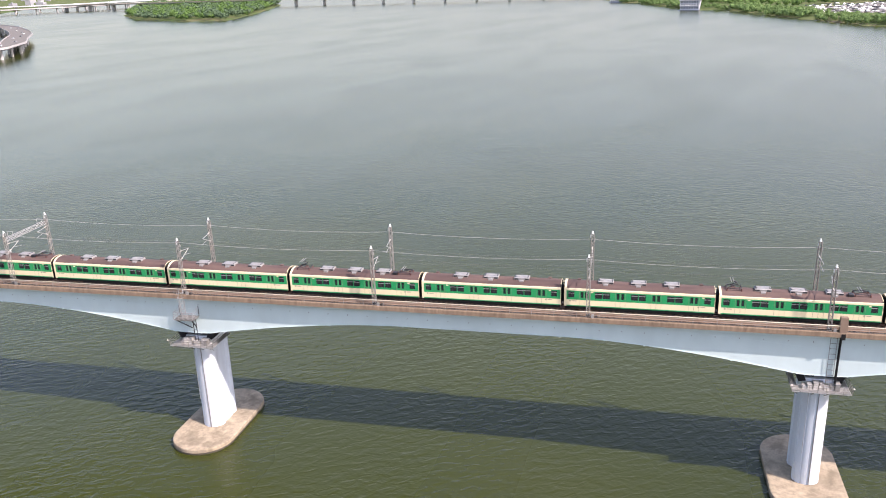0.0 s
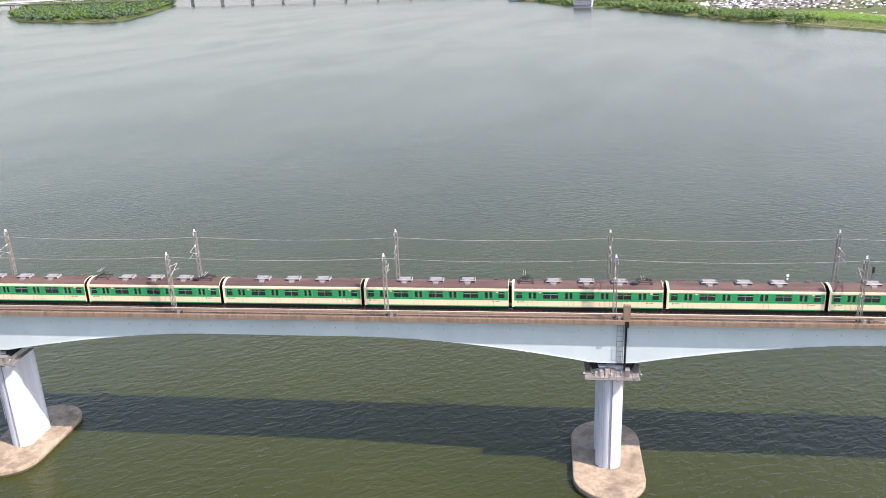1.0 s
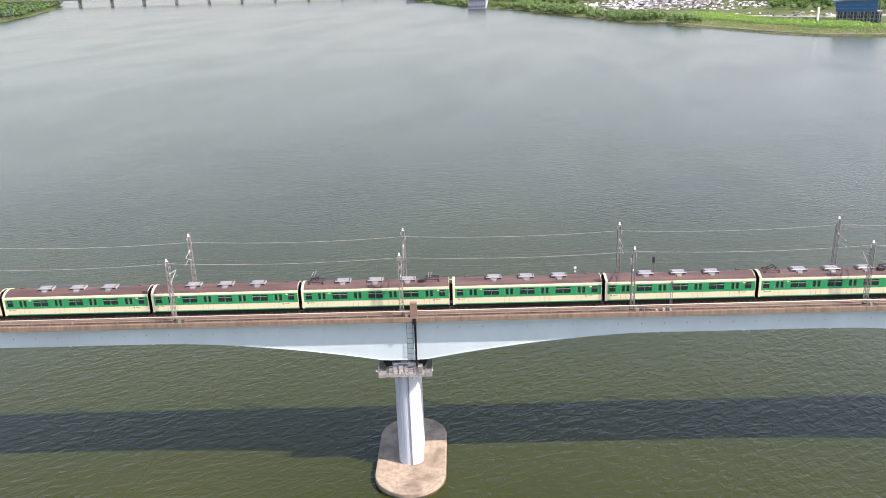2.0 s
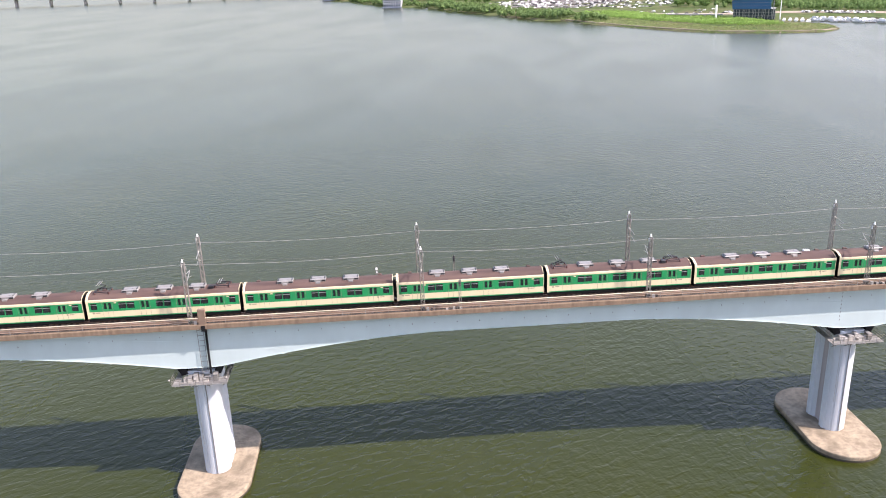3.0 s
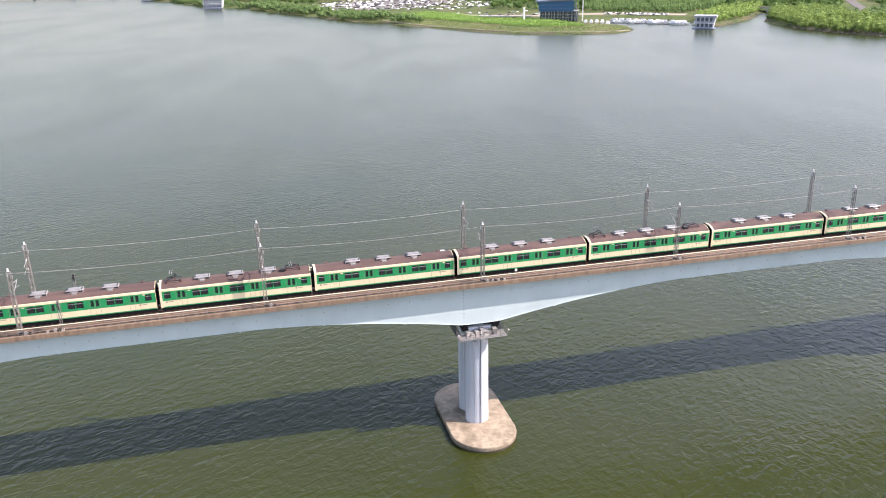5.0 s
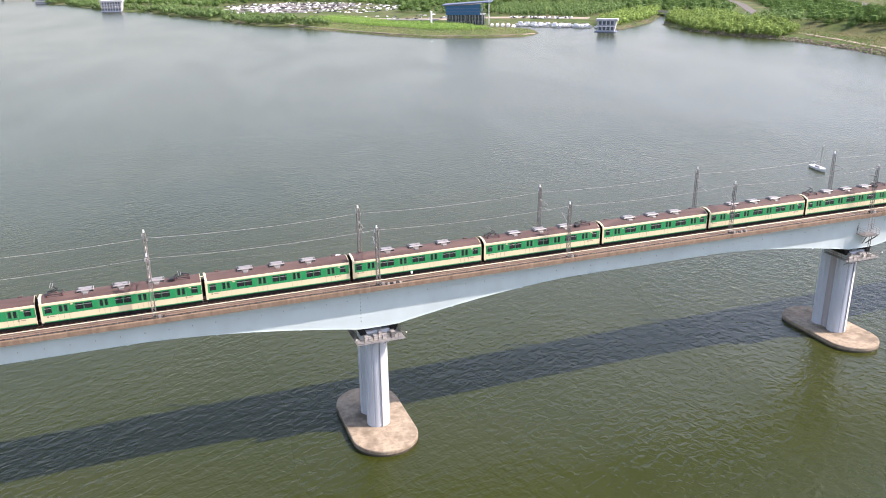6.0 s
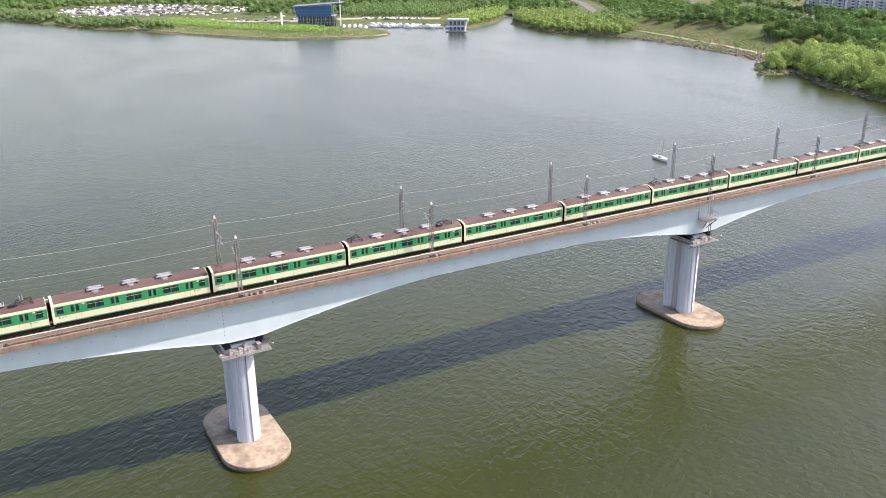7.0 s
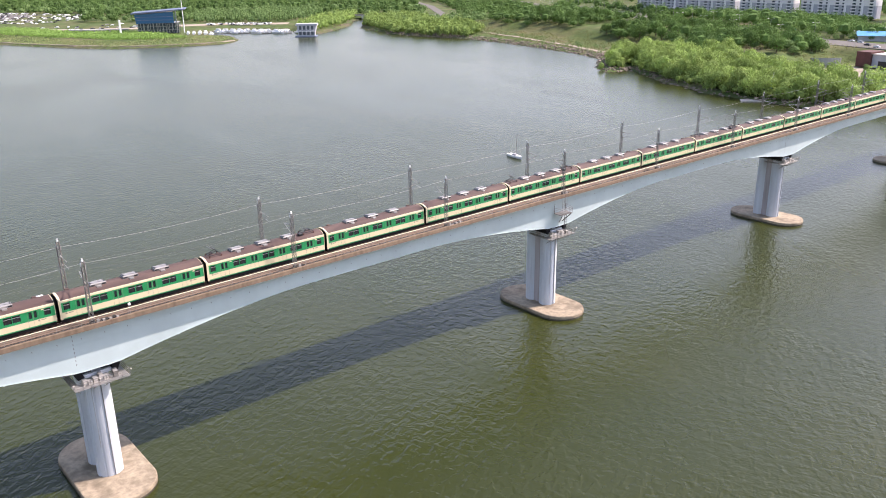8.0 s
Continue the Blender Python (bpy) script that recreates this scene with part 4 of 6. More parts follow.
for lx in (-0.35, 0.35):
    part("leg", Geo().box(lx - 0.05, -0.15, 0, lx + 0.05, 0.15, 0.35), GALV, cb)
jumble = np.random.default_rng(3)
for px0 in (33.0, 91.2, 151.0):
    for i in range(5):
        bx_ = px0 + 0.45 * i
        h_ = jumble.uniform(0.15, 0.4)
        tagged(part("insulator_crate", Geo().box(bx_, -5.45, 24.94, bx_ + 0.3, -5.1, 24.94 + h_, 0.02), DARK_STEEL if i % 2 else CREAM_BOX),
               "small crate of fittings on the kerb", "crate", "crates on the kerb")


# ---- far bank: plants ----
def leaf_quads(g, rng, centre, radii, count, size, droop=0.0):
    """Leaf clumps on and inside an ellipsoid, facing outward with some scatter."""
    d = rng.normal(size=(count, 3))
    d /= np.linalg.norm(d, axis=1)[:, None]
    r = rng.uniform(0.72, 1.05, count)[:, None]
    c = np.array(centre) + d * r * np.array(radii)
    nrm = d + rng.normal(scale=0.3, size=(count, 3))
    nrm /= np.linalg.norm(nrm, axis=1)[:, None]
    a = np.cross(nrm, rng.normal(size=(count, 3)))
    if droop:
        a = np.cross(nrm, np.array([0, 0, 1.0]) + rng.normal(scale=0.25, size=(count, 3)))
    a /= np.linalg.norm(a, axis=1)[:, None]
    b = np.cross(nrm, a)
    s = size * rng.uniform(0.6, 1.3, count)[:, None]
    tall = 1.0 + droop
    u, v, w = a * s * 0.6, b * s * tall * 0.6, nrm * s * 0.2
    # folded clumps: two faces that meet along a ridge
    quad = np.stack([c - u, c - v + w, c + u, c + v + w], 1).reshape(-1, 3)
    o = len(g.v)
    i0 = o + 4 * np.arange(count)
    g.v.extend(quad.tolist())
    g.f.extend(np.stack([i0, i0 + 1, i0 + 3], 1).tolist())
    g.f.extend(np.stack([i0 + 1, i0 + 2, i0 + 3], 1).tolist())


def tree_lobes(rng, h, spread, lobes, low=0.4):
    out = [((0, 0, h * 0.60), (spread * 0.75, spread * 0.75, h * 0.38))]
    for i in range(lobes):
        a = 2 * math.pi * (i + rng.uniform(-0.3, 0.3)) / lobes
        rr = spread * rng.uniform(0.4, 0.65)
        out.append(((rr * math.cos(a), rr * math.sin(a), h * rng.uniform(low, 0.72)), (spread * rng.uniform(0.38, 0.58),) * 2 + (h * rng.uniform(0.18, 0.29),)))
    return out


def build_tree(seed, h, spread, leaf, label, category, count=620, size=0.55, droop=0.0):
    rng = np.random.default_rng(seed)
    t = thing("tree", label, category, "trees on the far bank")
    lobes = tree_lobes(rng, h, spread, 7, 0.26 if droop else 0.34)
    g = Geo().rod((0, 0, -0.6), (0.1, 0.05, h * 0.4), 0.26, 7, 0.16)
    for c, r in lobes[1:]:
        g.rod((0.1, 0.05, h * 0.32), (c[0] * 0.8, c[1] * 0.8, c[2]), 0.11, 5, 0.04)
    part("trunk", g, BARK, t)
    g = Geo()
    for i, (c, r) in enumerate(lobes):
        leaf_quads(g, rng, c, r, count // (3 if i == 0 else 9), size, droop)
    part("crown", g, leaf, t)
    return t


KINDS = {
    "willow": [build_tree(i, h, w, LEAF_WILLOW, "light green willow with drooping leafy crown", "willow", 950, 0.38, 1.3) for i, (h, w) in enumerate(((9.5, 4.6), (8.2, 4.2), (10.5, 5.0)))],
    "broad": [build_tree(10 + i, h, w, LEAF_DARK, "dark green broadleaf tree with dense round crown", "tree", 700, 0.6) for i, (h, w) in enumerate(((10.0, 4.4), (8.5, 4.0), (11.5, 5.0)))],
    "mid": [build_tree(20 + i, h, w, LEAF_MID, "fresh green broadleaf tree with uneven crown", "tree", 640, 0.55) for i, (h, w) in enumerate(((8.5, 4.0), (7.0, 3.6)))],
}
USED = {k: [False] * len(v) for k, v in KINDS.items()}


def plant(kind, rng, x, y, scale=1.0, z=None):
    k = int(rng.integers(len(KINDS[kind])))
    h = ground_at(x, y)[0] if z is None else z
    m = pose(x, y, h, 0, 0, rng.uniform(0, 360))
    if USED[kind][k]:
        t = copy_thing(KINDS[kind][k], m)
    else:
        t = KINDS[kind][k]
        USED[kind][k] = True
        t.matrix_basis = m
    t.scale = (scale * rng.uniform(0.85, 1.15), scale * rng.uniform(0.85, 1.15), scale * rng.uniform(0.8, 1.2))


def inside(poly, x, y):
    return signed_distance(np.array([float(x)]), np.array([float(y)]), poly)[0] > 0


def scatter(rng, poly, gap, dmin=-1e9, dmax=1e9, tries=40000, limit=10000):
    """Points in a polygon at least gap apart and so far inland from the shore."""
    xs_, ys_ = [p[0] for p in poly], [p[1] for p in poly]
    px = rng.uniform(min(xs_), max(xs_), tries)
    py = rng.uniform(min(ys_), max(ys_), tries)
    ok = signed_distance(px, py, poly) > 0
    px, py = px[ok], py[ok]
    d = bank_height(px, py)[1]
    ok = (d > dmin) & (d < dmax)
    taken, out = {}, []
    for x, y in zip(px[ok], py[ok]):
        c = (int(x // gap), int(y // gap))
        if any((x - u) ** 2 + (y - v) ** 2 < gap * gap for i in (-1, 0, 1) for j in (-1, 0, 1) for u, v in taken.get((c[0] + i, c[1] + j), ())):
            continue
        taken.setdefault(c, []).append((x, y))
        out.append((x, y))
        if len(out) >= limit:
            break
    return out


HIGHWAY = [(545, -500), (600, -60), (634, 105), (645, 166), (664, 222), (710, 304), (785, 440), (885, 619), (1005, 830), (1150, 1100), (1500, 1700)]


ACCESS = [(640, 700), (704, 663), (760, 720), (853, 854), (960, 1050)]


def off_road(x, y, clear=20.0):
    for (ax, ay), (bx, by) in list(zip(HIGHWAY, HIGHWAY[1:])) + [(p, q) for p, q in zip(ACCESS, ACCESS[1:]) if math.hypot(x - 800, y - 800) < 300]:
        ex, ey = bx - ax, by - ay
        t = min(1, max(0, ((x - ax) * ex + (y - ay) * ey) / (ex * ex + ey * ey)))
        if math.hypot(x - ax - t * ex, y - ay - t * ey) < clear:
            return False
    return True


def on_top(x, y):
    """True above the open grass slope that drops from the road to the riverside path."""
    return ground_at(x, y)[1] > 60 + 13 * smoothstep(300, 420, y)


rng = np.random.default_rng(7)

GROVE = [(430, 60), (470, 60), (520, 100), (545, 150), (560, 235), (540, 262), (500, 240), (440, 140)]
for x, y in scatter(rng, GROVE, 7.2, 5, 62):
    plant("willow", rng, x, y, 1.2)
for x, y in ((483, 233), (489, 229), (495, 236), (502, 243)):
    plant("willow", rng, x, y, 0.55)
PENINSULA = [(548, 530), (560, 455), (600, 470), (640, 540), (670, 640), (650, 720), (600, 680)]
for x, y in scatter(rng, [(566, 152), (606, 148), (618, 205), (625, 250), (580, 250)], 10.5):
    plant("mid" if rng.random() < 0.6 else "broad", rng, x, y, 0.95)
for x, y, k in ((664, 170, 0.7), (668, 160, 0.85), (672, 149, 0.75), (676, 138, 0.9), (681, 127, 0.7), (556, 112, 0.5), (563, 103, 0.55), (553, 95, 0.45), (548, 127, 0.5)):
    plant("mid", rng, x, y, k)
SLOPE = [(560, 150), (600, 150), (760, 420), (720, 520), (620, 470), (580, 330)]
for x, y in scatter(rng, SLOPE, 12.0, 60, 150):
    if off_road(x, y, 26.0) and on_top(x, y) and (y < 300 or math.sin(y * 0.052 + 0.9) < 0):
        plant("broad" if rng.random() < 0.8 else "mid", rng, x, y, 1.2)


poplar = build_tree(61, 13.0, 2.0, LEAF_DARK, "slender dark green poplar beside the expressway", "poplar", 700, 0.55)
for i, (x, y) in enumerate(((640, 245), (662, 262), (720, 372), (728, 384), (736, 400), (760, 450), (690, 330))):
    tree_ = poplar if i == 0 else copy_thing(poplar, pose(x, y, 0))
    tree_.matrix_basis = pose(x, y, ground_at(x, y)[0], 0, 0, 40 * i)


def woodland(name, label, points, leaf, h, spread, quads, size, seed, ground=None, droop=0.0):
    """Many far trees joined: crowns of leaf clumps on short trunks."""
    r = np.random.default_rng(seed)
    g = Geo()
    p = np.array(points)
    n = len(p)
    z = np.full(n, float(ground)) if ground is not None else np.array([ground_at(x, y)[0] for x, y in points])
    size_ = r.uniform(0.62, 1.25, n)
    hh, ss = h * size_ * r.uniform(0.85, 1.15, n), spread * size_ * r.uniform(0.85, 1.15, n)
    for x, y, zz, k in zip(p[:, 0], p[:, 1], z, hh):
        g.v.extend([(x - 0.2, y, zz - 0.5), (x + 0.2, y - 0.2, zz - 0.5), (x + 0.1, y + 0.2, zz - 0.5), (x, y, zz + k * 0.6)])
        o = len(g.v) - 4
        g.f.extend([(o, o + 1, o + 3), (o + 1, o + 2, o + 3), (o + 2, o, o + 3)])
    # shaded inner mass of each crown
    ring = [(math.cos(a), math.sin(a)) for a in np.linspace(0, 2 * math.pi, 7)[:-1]]
    for x, y, zz, k, sp in zip(p[:, 0], p[:, 1], z, hh, ss):
        o = len(g.v)
        g.v.append((x, y, zz + k * 0.22))
        for q, w_ in ((0.42, 0.50), (0.68, 0.42)):
            g.v.extend([(x + c_ * sp * w_, y + s_ * sp * w_, zz + k * q) for c_, s_ in ring])
        g.v.append((x, y, zz + k * 0.78))
        for i in range(6):
            j = (i + 1) % 6
            g.f.extend([(o, o + 1 + j, o + 1 + i), (o + 1 + i, o + 1 + j, o + 7 + j, o + 7 + i), (o + 13, o + 7 + i, o + 7 + j)])
    # four lobes to a crown
    la = r.uniform(0, 6.283, (n, 4))
    lr = np.concatenate([np.zeros((n, 1)), r.uniform(0.45, 0.7, (n, 3))], 1) * ss[:, None]
    lz = np.concatenate([np.full((n, 1), 0.58), r.uniform(0.35, 0.7, (n, 3))], 1) * hh[:, None]
    lw = np.concatenate([np.full((n, 1), 0.85), r.uniform(0.42, 0.6, (n, 3))], 1) * ss[:, None]
    lh = np.concatenate([np.full((n, 1), 0.42), r.uniform(0.2, 0.3, (n, 3))], 1) * hh[:, None]
    t = np.repeat(np.arange(n), quads)
    k = r.choice(4, n * quads, p=[0.4, 0.2, 0.2, 0.2])
    centre = np.stack([p[t, 0] + lr[t, k] * np.cos(la[t, k]), p[t, 1] + lr[t, k] * np.sin(la[t, k]), z[t] + lz[t, k]], 1)
    radii = np.stack([lw[t, k], lw[t, k], lh[t, k]], 1)
    leaf_quads(g, r, centre, radii, n * quads, size, droop)
    return tagged(part(name, g, leaf), label, "trees", kind="stuff")


LOT = [(160, 1040), (225, 985), (305, 960), (360, 900), (400, 960), (430, 1060), (400, 1150), (340, 1240), (250, 1250), (190, 1180)]
COURT = [(395, 760), (440, 730), (470, 715), (520, 690), (545, 720), (470, 800), (420, 830), (300, 900), (280, 850)]
SERVICE = [(525, 70), (640, 70), (640, 150), (560, 150)]


def clear_of(polys, pts, road=19.0):
    return [p for p in pts if off_road(*p, road) and not any(inside(q, *p) for q in polys)]


BEHIND = [(575, 150), (700, 150), (800, 235), (800, 400), (880, 560), (980, 700), (900, 740), (760, 560), (700, 560), (640, 500), (590, 380), (575, 300), (556, 240)]
BEYOND = [(740, 600), (880, 640), (985, 820), (990, 1000), (900, 1000), (790, 800), (735, 720)]
belt = [p for p in clear_of([SERVICE], scatter(rng, BEHIND, 9.5, 56) + scatter(rng, BEYOND, 9.5, 56), 25.0) if on_top(*p)]


def river_side(x, y):
    """Between the expressway and the river, where gaps in the belt lay the road open."""
    return y > 262 and x < 664 + (y - 222) * 0.56


woodland("roadside_trees", "belt of dark green trees along the riverside road", [p for p in belt if not river_side(*p)], LEAF_DARK, 11.0, 6.6, 240, 0.8, 31)
woodland("slope_trees", "lower green trees on top of the grassy slope with gaps between them",
         [p for p in belt if river_side(*p) and math.sin(p[1] * 0.052 + 0.9) + 0.6 * math.sin(p[1] * 0.019 + 2.0) < 0.75], LEAF_DARK, 8.4, 6.6, 230, 0.75, 47)
FRONT = [(785, 225), (850, 225), (850, 500), (900, 560), (860, 580), (785, 420)]
woodland("hedge_trees", "low dark green hedge before the flats", clear_of([], scatter(rng, FRONT, 6.0)), LEAF_DARK, 5.5, 4.0, 60, 1.1, 41)
LEFTSHORE = [(-80, 1560), (40, 1230), (70, 1205), (118, 1065), (198, 838), (224, 822), (234, 775), (262, 760), (240, 850), (170, 1080), (60, 1400)]
woodland("shore_trees", "rounded green trees and bushes along the shore", [p for p in scatter(rng, LEFTSHORE, 6.0, 2, 34) if math.sin(p[1] * 0.045) + 0.6 * math.sin(p[1] * 0.13) > -0.75], LEAF_MID, 9.0, 4.8, 130, 0.9, 32)
INLET = [(497, 612), (575, 665), (650, 750), (690, 800), (640, 830), (560, 730), (510, 650)]
woodland("inlet_trees", "fresh green trees beside the inlet", scatter(rng, INLET, 6.5, 4, 44), LEAF_WILLOW, 7.5, 3.8, 140, 0.75, 33)
PARKBACK = [(-200, 1700), (60, 1350), (160, 1180), (300, 1000), (440, 850), (520, 760), (600, 760), (680, 700), (800, 760), (900, 900), (1250, 1300), (1100, 2000), (0, 2600), (-300, 2300)]
woods = clear_of([LOT, COURT], scatter(rng, PARKBACK, 8.5, 25, 9000, 90000, 60000))
woods = [p for i, p in enumerate(woods) if p[0] > 330 or i % 5 < 2 or math.hypot(p[0] - 60, p[1] + 100) > 1420]
woods = [p for i, p in enumerate(woods) if not (330 < p[0] < 720 and p[1] < 1010) or i % 9 < 5]
woods = sorted(woods, key=lambda p: math.hypot(p[0] - 60, p[1] + 100))[:5200]
NURSERY = [(470, 812), (545, 735), (600, 770), (680, 850), (660, 960), (560, 960), (490, 900)]
woods = [p for p in woods if not inside(NURSERY, *p)]
woodland("nursery_trees", "rows of slim light green young trees beside the marina", [(x + 2.0 * math.sin(y), y) for x, y in scatter(rng, NURSERY, 5.5, 8)], LEAF_MID, 8.0, 2.4, 60, 0.9, 48)
woodland("park_woods", "deep belt of dark green park trees", [p for i, p in enumerate(woods) if i % 2], LEAF_DARK, 12.0, 7.4, 80, 1.25, 34)
woodland("park_bushes", "lighter green park trees and bushes", [p for i, p in enumerate(woods) if not i % 2], LEAF_MID, 8.0, 6.0, 64, 1.1, 35)
CLEARING = [(600, 600), (640, 540), (690, 560), (760, 640), (740, 720), (680, 700), (640, 660)]
woodland("clearing_trees", "scattered fresh green trees behind the wooded point", clear_of([], scatter(rng, CLEARING, 9.5, 20)), LEAF_MID, 7.0, 4.2, 90, 1.0, 45)
FAR_SIDE = [(905, 60), (1300, 60), (1400, 900), (1250, 1100), (1020, 700), (935, 500), (930, 230)]
woodland("town_trees", "dark trees between the flats", scatter(rng, FAR_SIDE, 15.0, 10, 9000, 20000, 800), LEAF_DARK, 10, 6.5, 50, 1.9, 37)
SOUTH = [(456, 50), (530, 90), (600, 60), (580, -300), (470, -300)]
woodland("south_trees", "green willows on the bank beyond the bridge", clear_of([SERVICE], scatter(rng, SOUTH, 8.0, 6, 120)), LEAF_WILLOW, 8.5, 4.2, 130, 0.9, 38, None, 0.6)
woodland("grove_bushes", "light green willow saplings under the grove", scatter(rng, GROVE, 4.2, 3, 66), LEAF_WILLOW, 5.5, 3.0, 60, 0.7, 42, None, 0.8)
woodland("peninsula_trees", "light green willows on the wooded point", scatter(rng, PENINSULA, 8.5, 4, 70), LEAF_WILLOW, 10.0, 5.0, 240, 0.55, 46, None, 1.0)
woodland("peninsula_bushes", "light green saplings filling the wooded point", scatter(rng, PENINSULA, 5.0, 2, 90), LEAF_WILLOW, 6.0, 3.4, 60, 0.8, 43, None, 0.6)
ir = np.random.default_rng(5)
px_, py_ = ir.uniform(-1700, -720, 14000), ir.uniform(1230, 2700, 14000)
keep = signed_distance(px_, py_, ISLAND) > 5
cells = {}
for x, y in zip(px_[keep], py_[keep]):
    cells.setdefault((int(x // 15), int(y // 15)), (x, y))
isle = list(cells.values())
woodland("island_woods", "dense green woods covering the river island", [p for i, p in enumerate(isle) if i % 5 > 1], LEAF_HAZED, 12, 7.5, 36, 2.5, 39, 2.6)
woodland("island_woods", "darker trees among the island woods", [p for i, p in enumerate(isle) if i % 5 < 2], LEAF_DARK, 13.5, 7.0, 36, 2.5, 44, 2.6)
pts = [(ir.uniform(-1250, -770), ir.uniform(380, 1300)) for _ in range(900)]
sd = signed_distance(np.array([p[0] for p in pts]), np.array([p[1] for p in pts]), WEST_BANK)
woodland("west_trees", "green trees on the opposite bank", [p for p, d in zip(pts, sd) if 12 < d < 160], LEAF_HAZED, 8, 5.0, 80, 1.5, 40, 3.6)

# reeds on the headland
g = Geo()
r = np.random.default_rng(9)
HEAD = [(228, 830), (236, 770), (264, 706), (292, 648), (320, 612), (350, 604), (392, 620), (394, 650), (385, 672), (375, 700), (355, 755), (330, 825), (300, 880), (262, 880)]
for x, y in scatter(rng, HEAD, 2.8, 46, 92, 80000, 4200):
    z = ground_at(x, y)[0]
    hh = r.uniform(2.4, 3.7)
    leaf_quads(g, r, (x, y, z + hh * 0.5), (1.5, 1.5, hh * 0.5), 20, 0.55, 1.4)
tagged(part("reed_bed", g, REED), "bright green bed of tall reeds and saplings", "reeds", kind="stuff")
g = Geo()
for x, y in scatter(rng, [(230, 830), (222, 800), (300, 620), (390, 575), (425, 600), (420, 640), (330, 640), (260, 800)], 4.0, 6, 60):
    z = ground_at(x, y)[0]
    if r.random() < 0.5:
        leaf_quads(g, r, (x, y, z + 0.3), (1.8, 1.8, 0.4), 4, 0.8)
for x, y in scatter(rng, [(530, 262), (560, 262), (610, 430), (600, 500), (560, 470), (545, 330)], 5.0, 4, 60):
    z = ground_at(x, y)[0]
    if r.random() < 0.5:
        leaf_quads(g, r, (x, y, z + 0.7), (2.2, 2.2, 1.3), 34, 0.55)
tagged(part("shrubs", g, LEAF_MID), "low green shrubs on the grassy bank", "shrubs", kind="stuff")

g = Geo()
for x, y in scatter(rng, [(222, 830), (222, 800), (300, 610), (390, 572), (425, 598), (420, 650), (380, 640), (330, 640), (300, 700), (260, 830)], 2.1, 4, 62, 80000, 6000):
    z = ground_at(x, y)[0]
    leaf_quads(g, r, (x, y, z + 0.2), (1.4, 1.4, 0.35), 5, 0.75)
tagged(part("meadow", g, GRASS), "yellow-green meadow grass along the headland", "grass", kind="stuff")
g = Geo()
for x, y in scatter(rng, [(530, 250), (570, 235), (640, 195), (630, 128), (578, 128), (566, 150), (575, 200), (615, 260), (612, 290), (640, 400), (690, 500), (650, 540), (610, 520), (590, 440), (560, 360)], 2.7, 8, 160, 80000, 5000):
    z = ground_at(x, y)[0]
    leaf_quads(g, r, (x, y, z + 0.2), (1.9, 1.9, 0.35), 9, 0.55)
tagged(part("scrub", g, SCRUB), "dry olive scrub on the embankment slope", "scrub", kind="stuff")

# stones along the waterline
g = Geo()
for (ax, ay), (bx, by) in zip(EAST_BANK[10:53], EAST_BANK[11:54]):
    n = int(math.hypot(bx - ax, by - ay) / (0.45 if by > 500 or by < 250 else 0.12))
    if by > 940:
        continue
    ex, ey = (bx - ax), (by - ay)
    ln = math.hypot(ex, ey)
    for i in range(n):
        t = r.random()
        off = r.uniform(-7.5, 7.5) if by > 500 or by < 250 else r.uniform(-12, 12)
        x, y = ax + t * ex - ey / ln * off * -1, ay + t * ey + ex / ln * off * -1
        z, d = ground_at(x, y)
        if not -1.2 < d < (7 if y > 500 or y < 250 else 11):
            continue
        s0 = r.uniform(0.2, 0.6) if y > 560 else r.uniform(0.3, 0.85)
        vs = [(x + sx * s0 * r.uniform(0.6, 1.2), y + sy * s0 * r.uniform(0.6, 1.2), z + sz * s0 * r.uniform(0.5, 0.9)) for sz in (-1, 1) for sx, sy in ((-1, -1), (1, -1), (1, 1), (-1, 1))]
        g.add(vs, [(4, 5, 6, 7), (0, 1, 5, 4), (1, 2, 6, 5), (2, 3, 7, 6), (3, 0, 4, 7)])
tagged(part("bank_stones", g, ROCK), "grey-brown loose stones along the waterline", "stones", kind="stuff")


# distant town on the opposite bank
g = Geo()
for _ in range(90):
    x, y = ir.uniform(-3700, -1900), ir.uniform(1900, 3700)
    if signed_distance(np.array([x]), np.array([y]), WEST_BANK)[0] > 60:
        w_, d_, h_ = ir.uniform(14, 45), ir.uniform(12, 25), ir.uniform(9, 40)
        g.box(x, y, 2, x + w_, y + d_, h_)
        g.box(x + w_ * 0.3, y + d_ * 0.3, h_, x + w_ * 0.6, y + d_ * 0.6, h_ + 3)
tagged(part("town_blocks", g, TOWN), "hazy pale town blocks on the opposite bank", "buildings", kind="stuff")


# ---- far bank: roads, paths, open ground ----
def ribbon(name, pts, width, material, lift, z=None, step=6.0):
    g = Geo()
    fine = []
    for (ax, ay), (bx, by) in zip(pts, pts[1:]):
        n = max(1, int(math.hypot(bx - ax, by - ay) / step))
        fine += [(ax + (bx - ax) * i / n, ay + (by - ay) * i / n) for i in range(n)]
    fine.append(pts[-1])
    rows = []
    for i, (x, y) in enumerate(fine):
        x0, y0 = fine[max(0, i - 1)]
        x1, y1 = fine[min(len(fine) - 1, i + 1)]
        ln = math.hypot(x1 - x0, y1 - y0)
        nx, ny = -(y1 - y0) / ln * width / 2, (x1 - x0) / ln * width / 2
        if z is None:
            zz = max(ground_at(x + nx, y + ny)[0], ground_at(x - nx, y - ny)[0], ground_at(x, y)[0]) + lift
        else:
            zz = z
        rows.append([(x + nx, y + ny, zz), (x - nx, y - ny, zz), (x - nx, y - ny, zz - 0.8), (x + nx, y + ny, zz - 0.8)])
    g.loft(rows)
    return part(name, g, material)


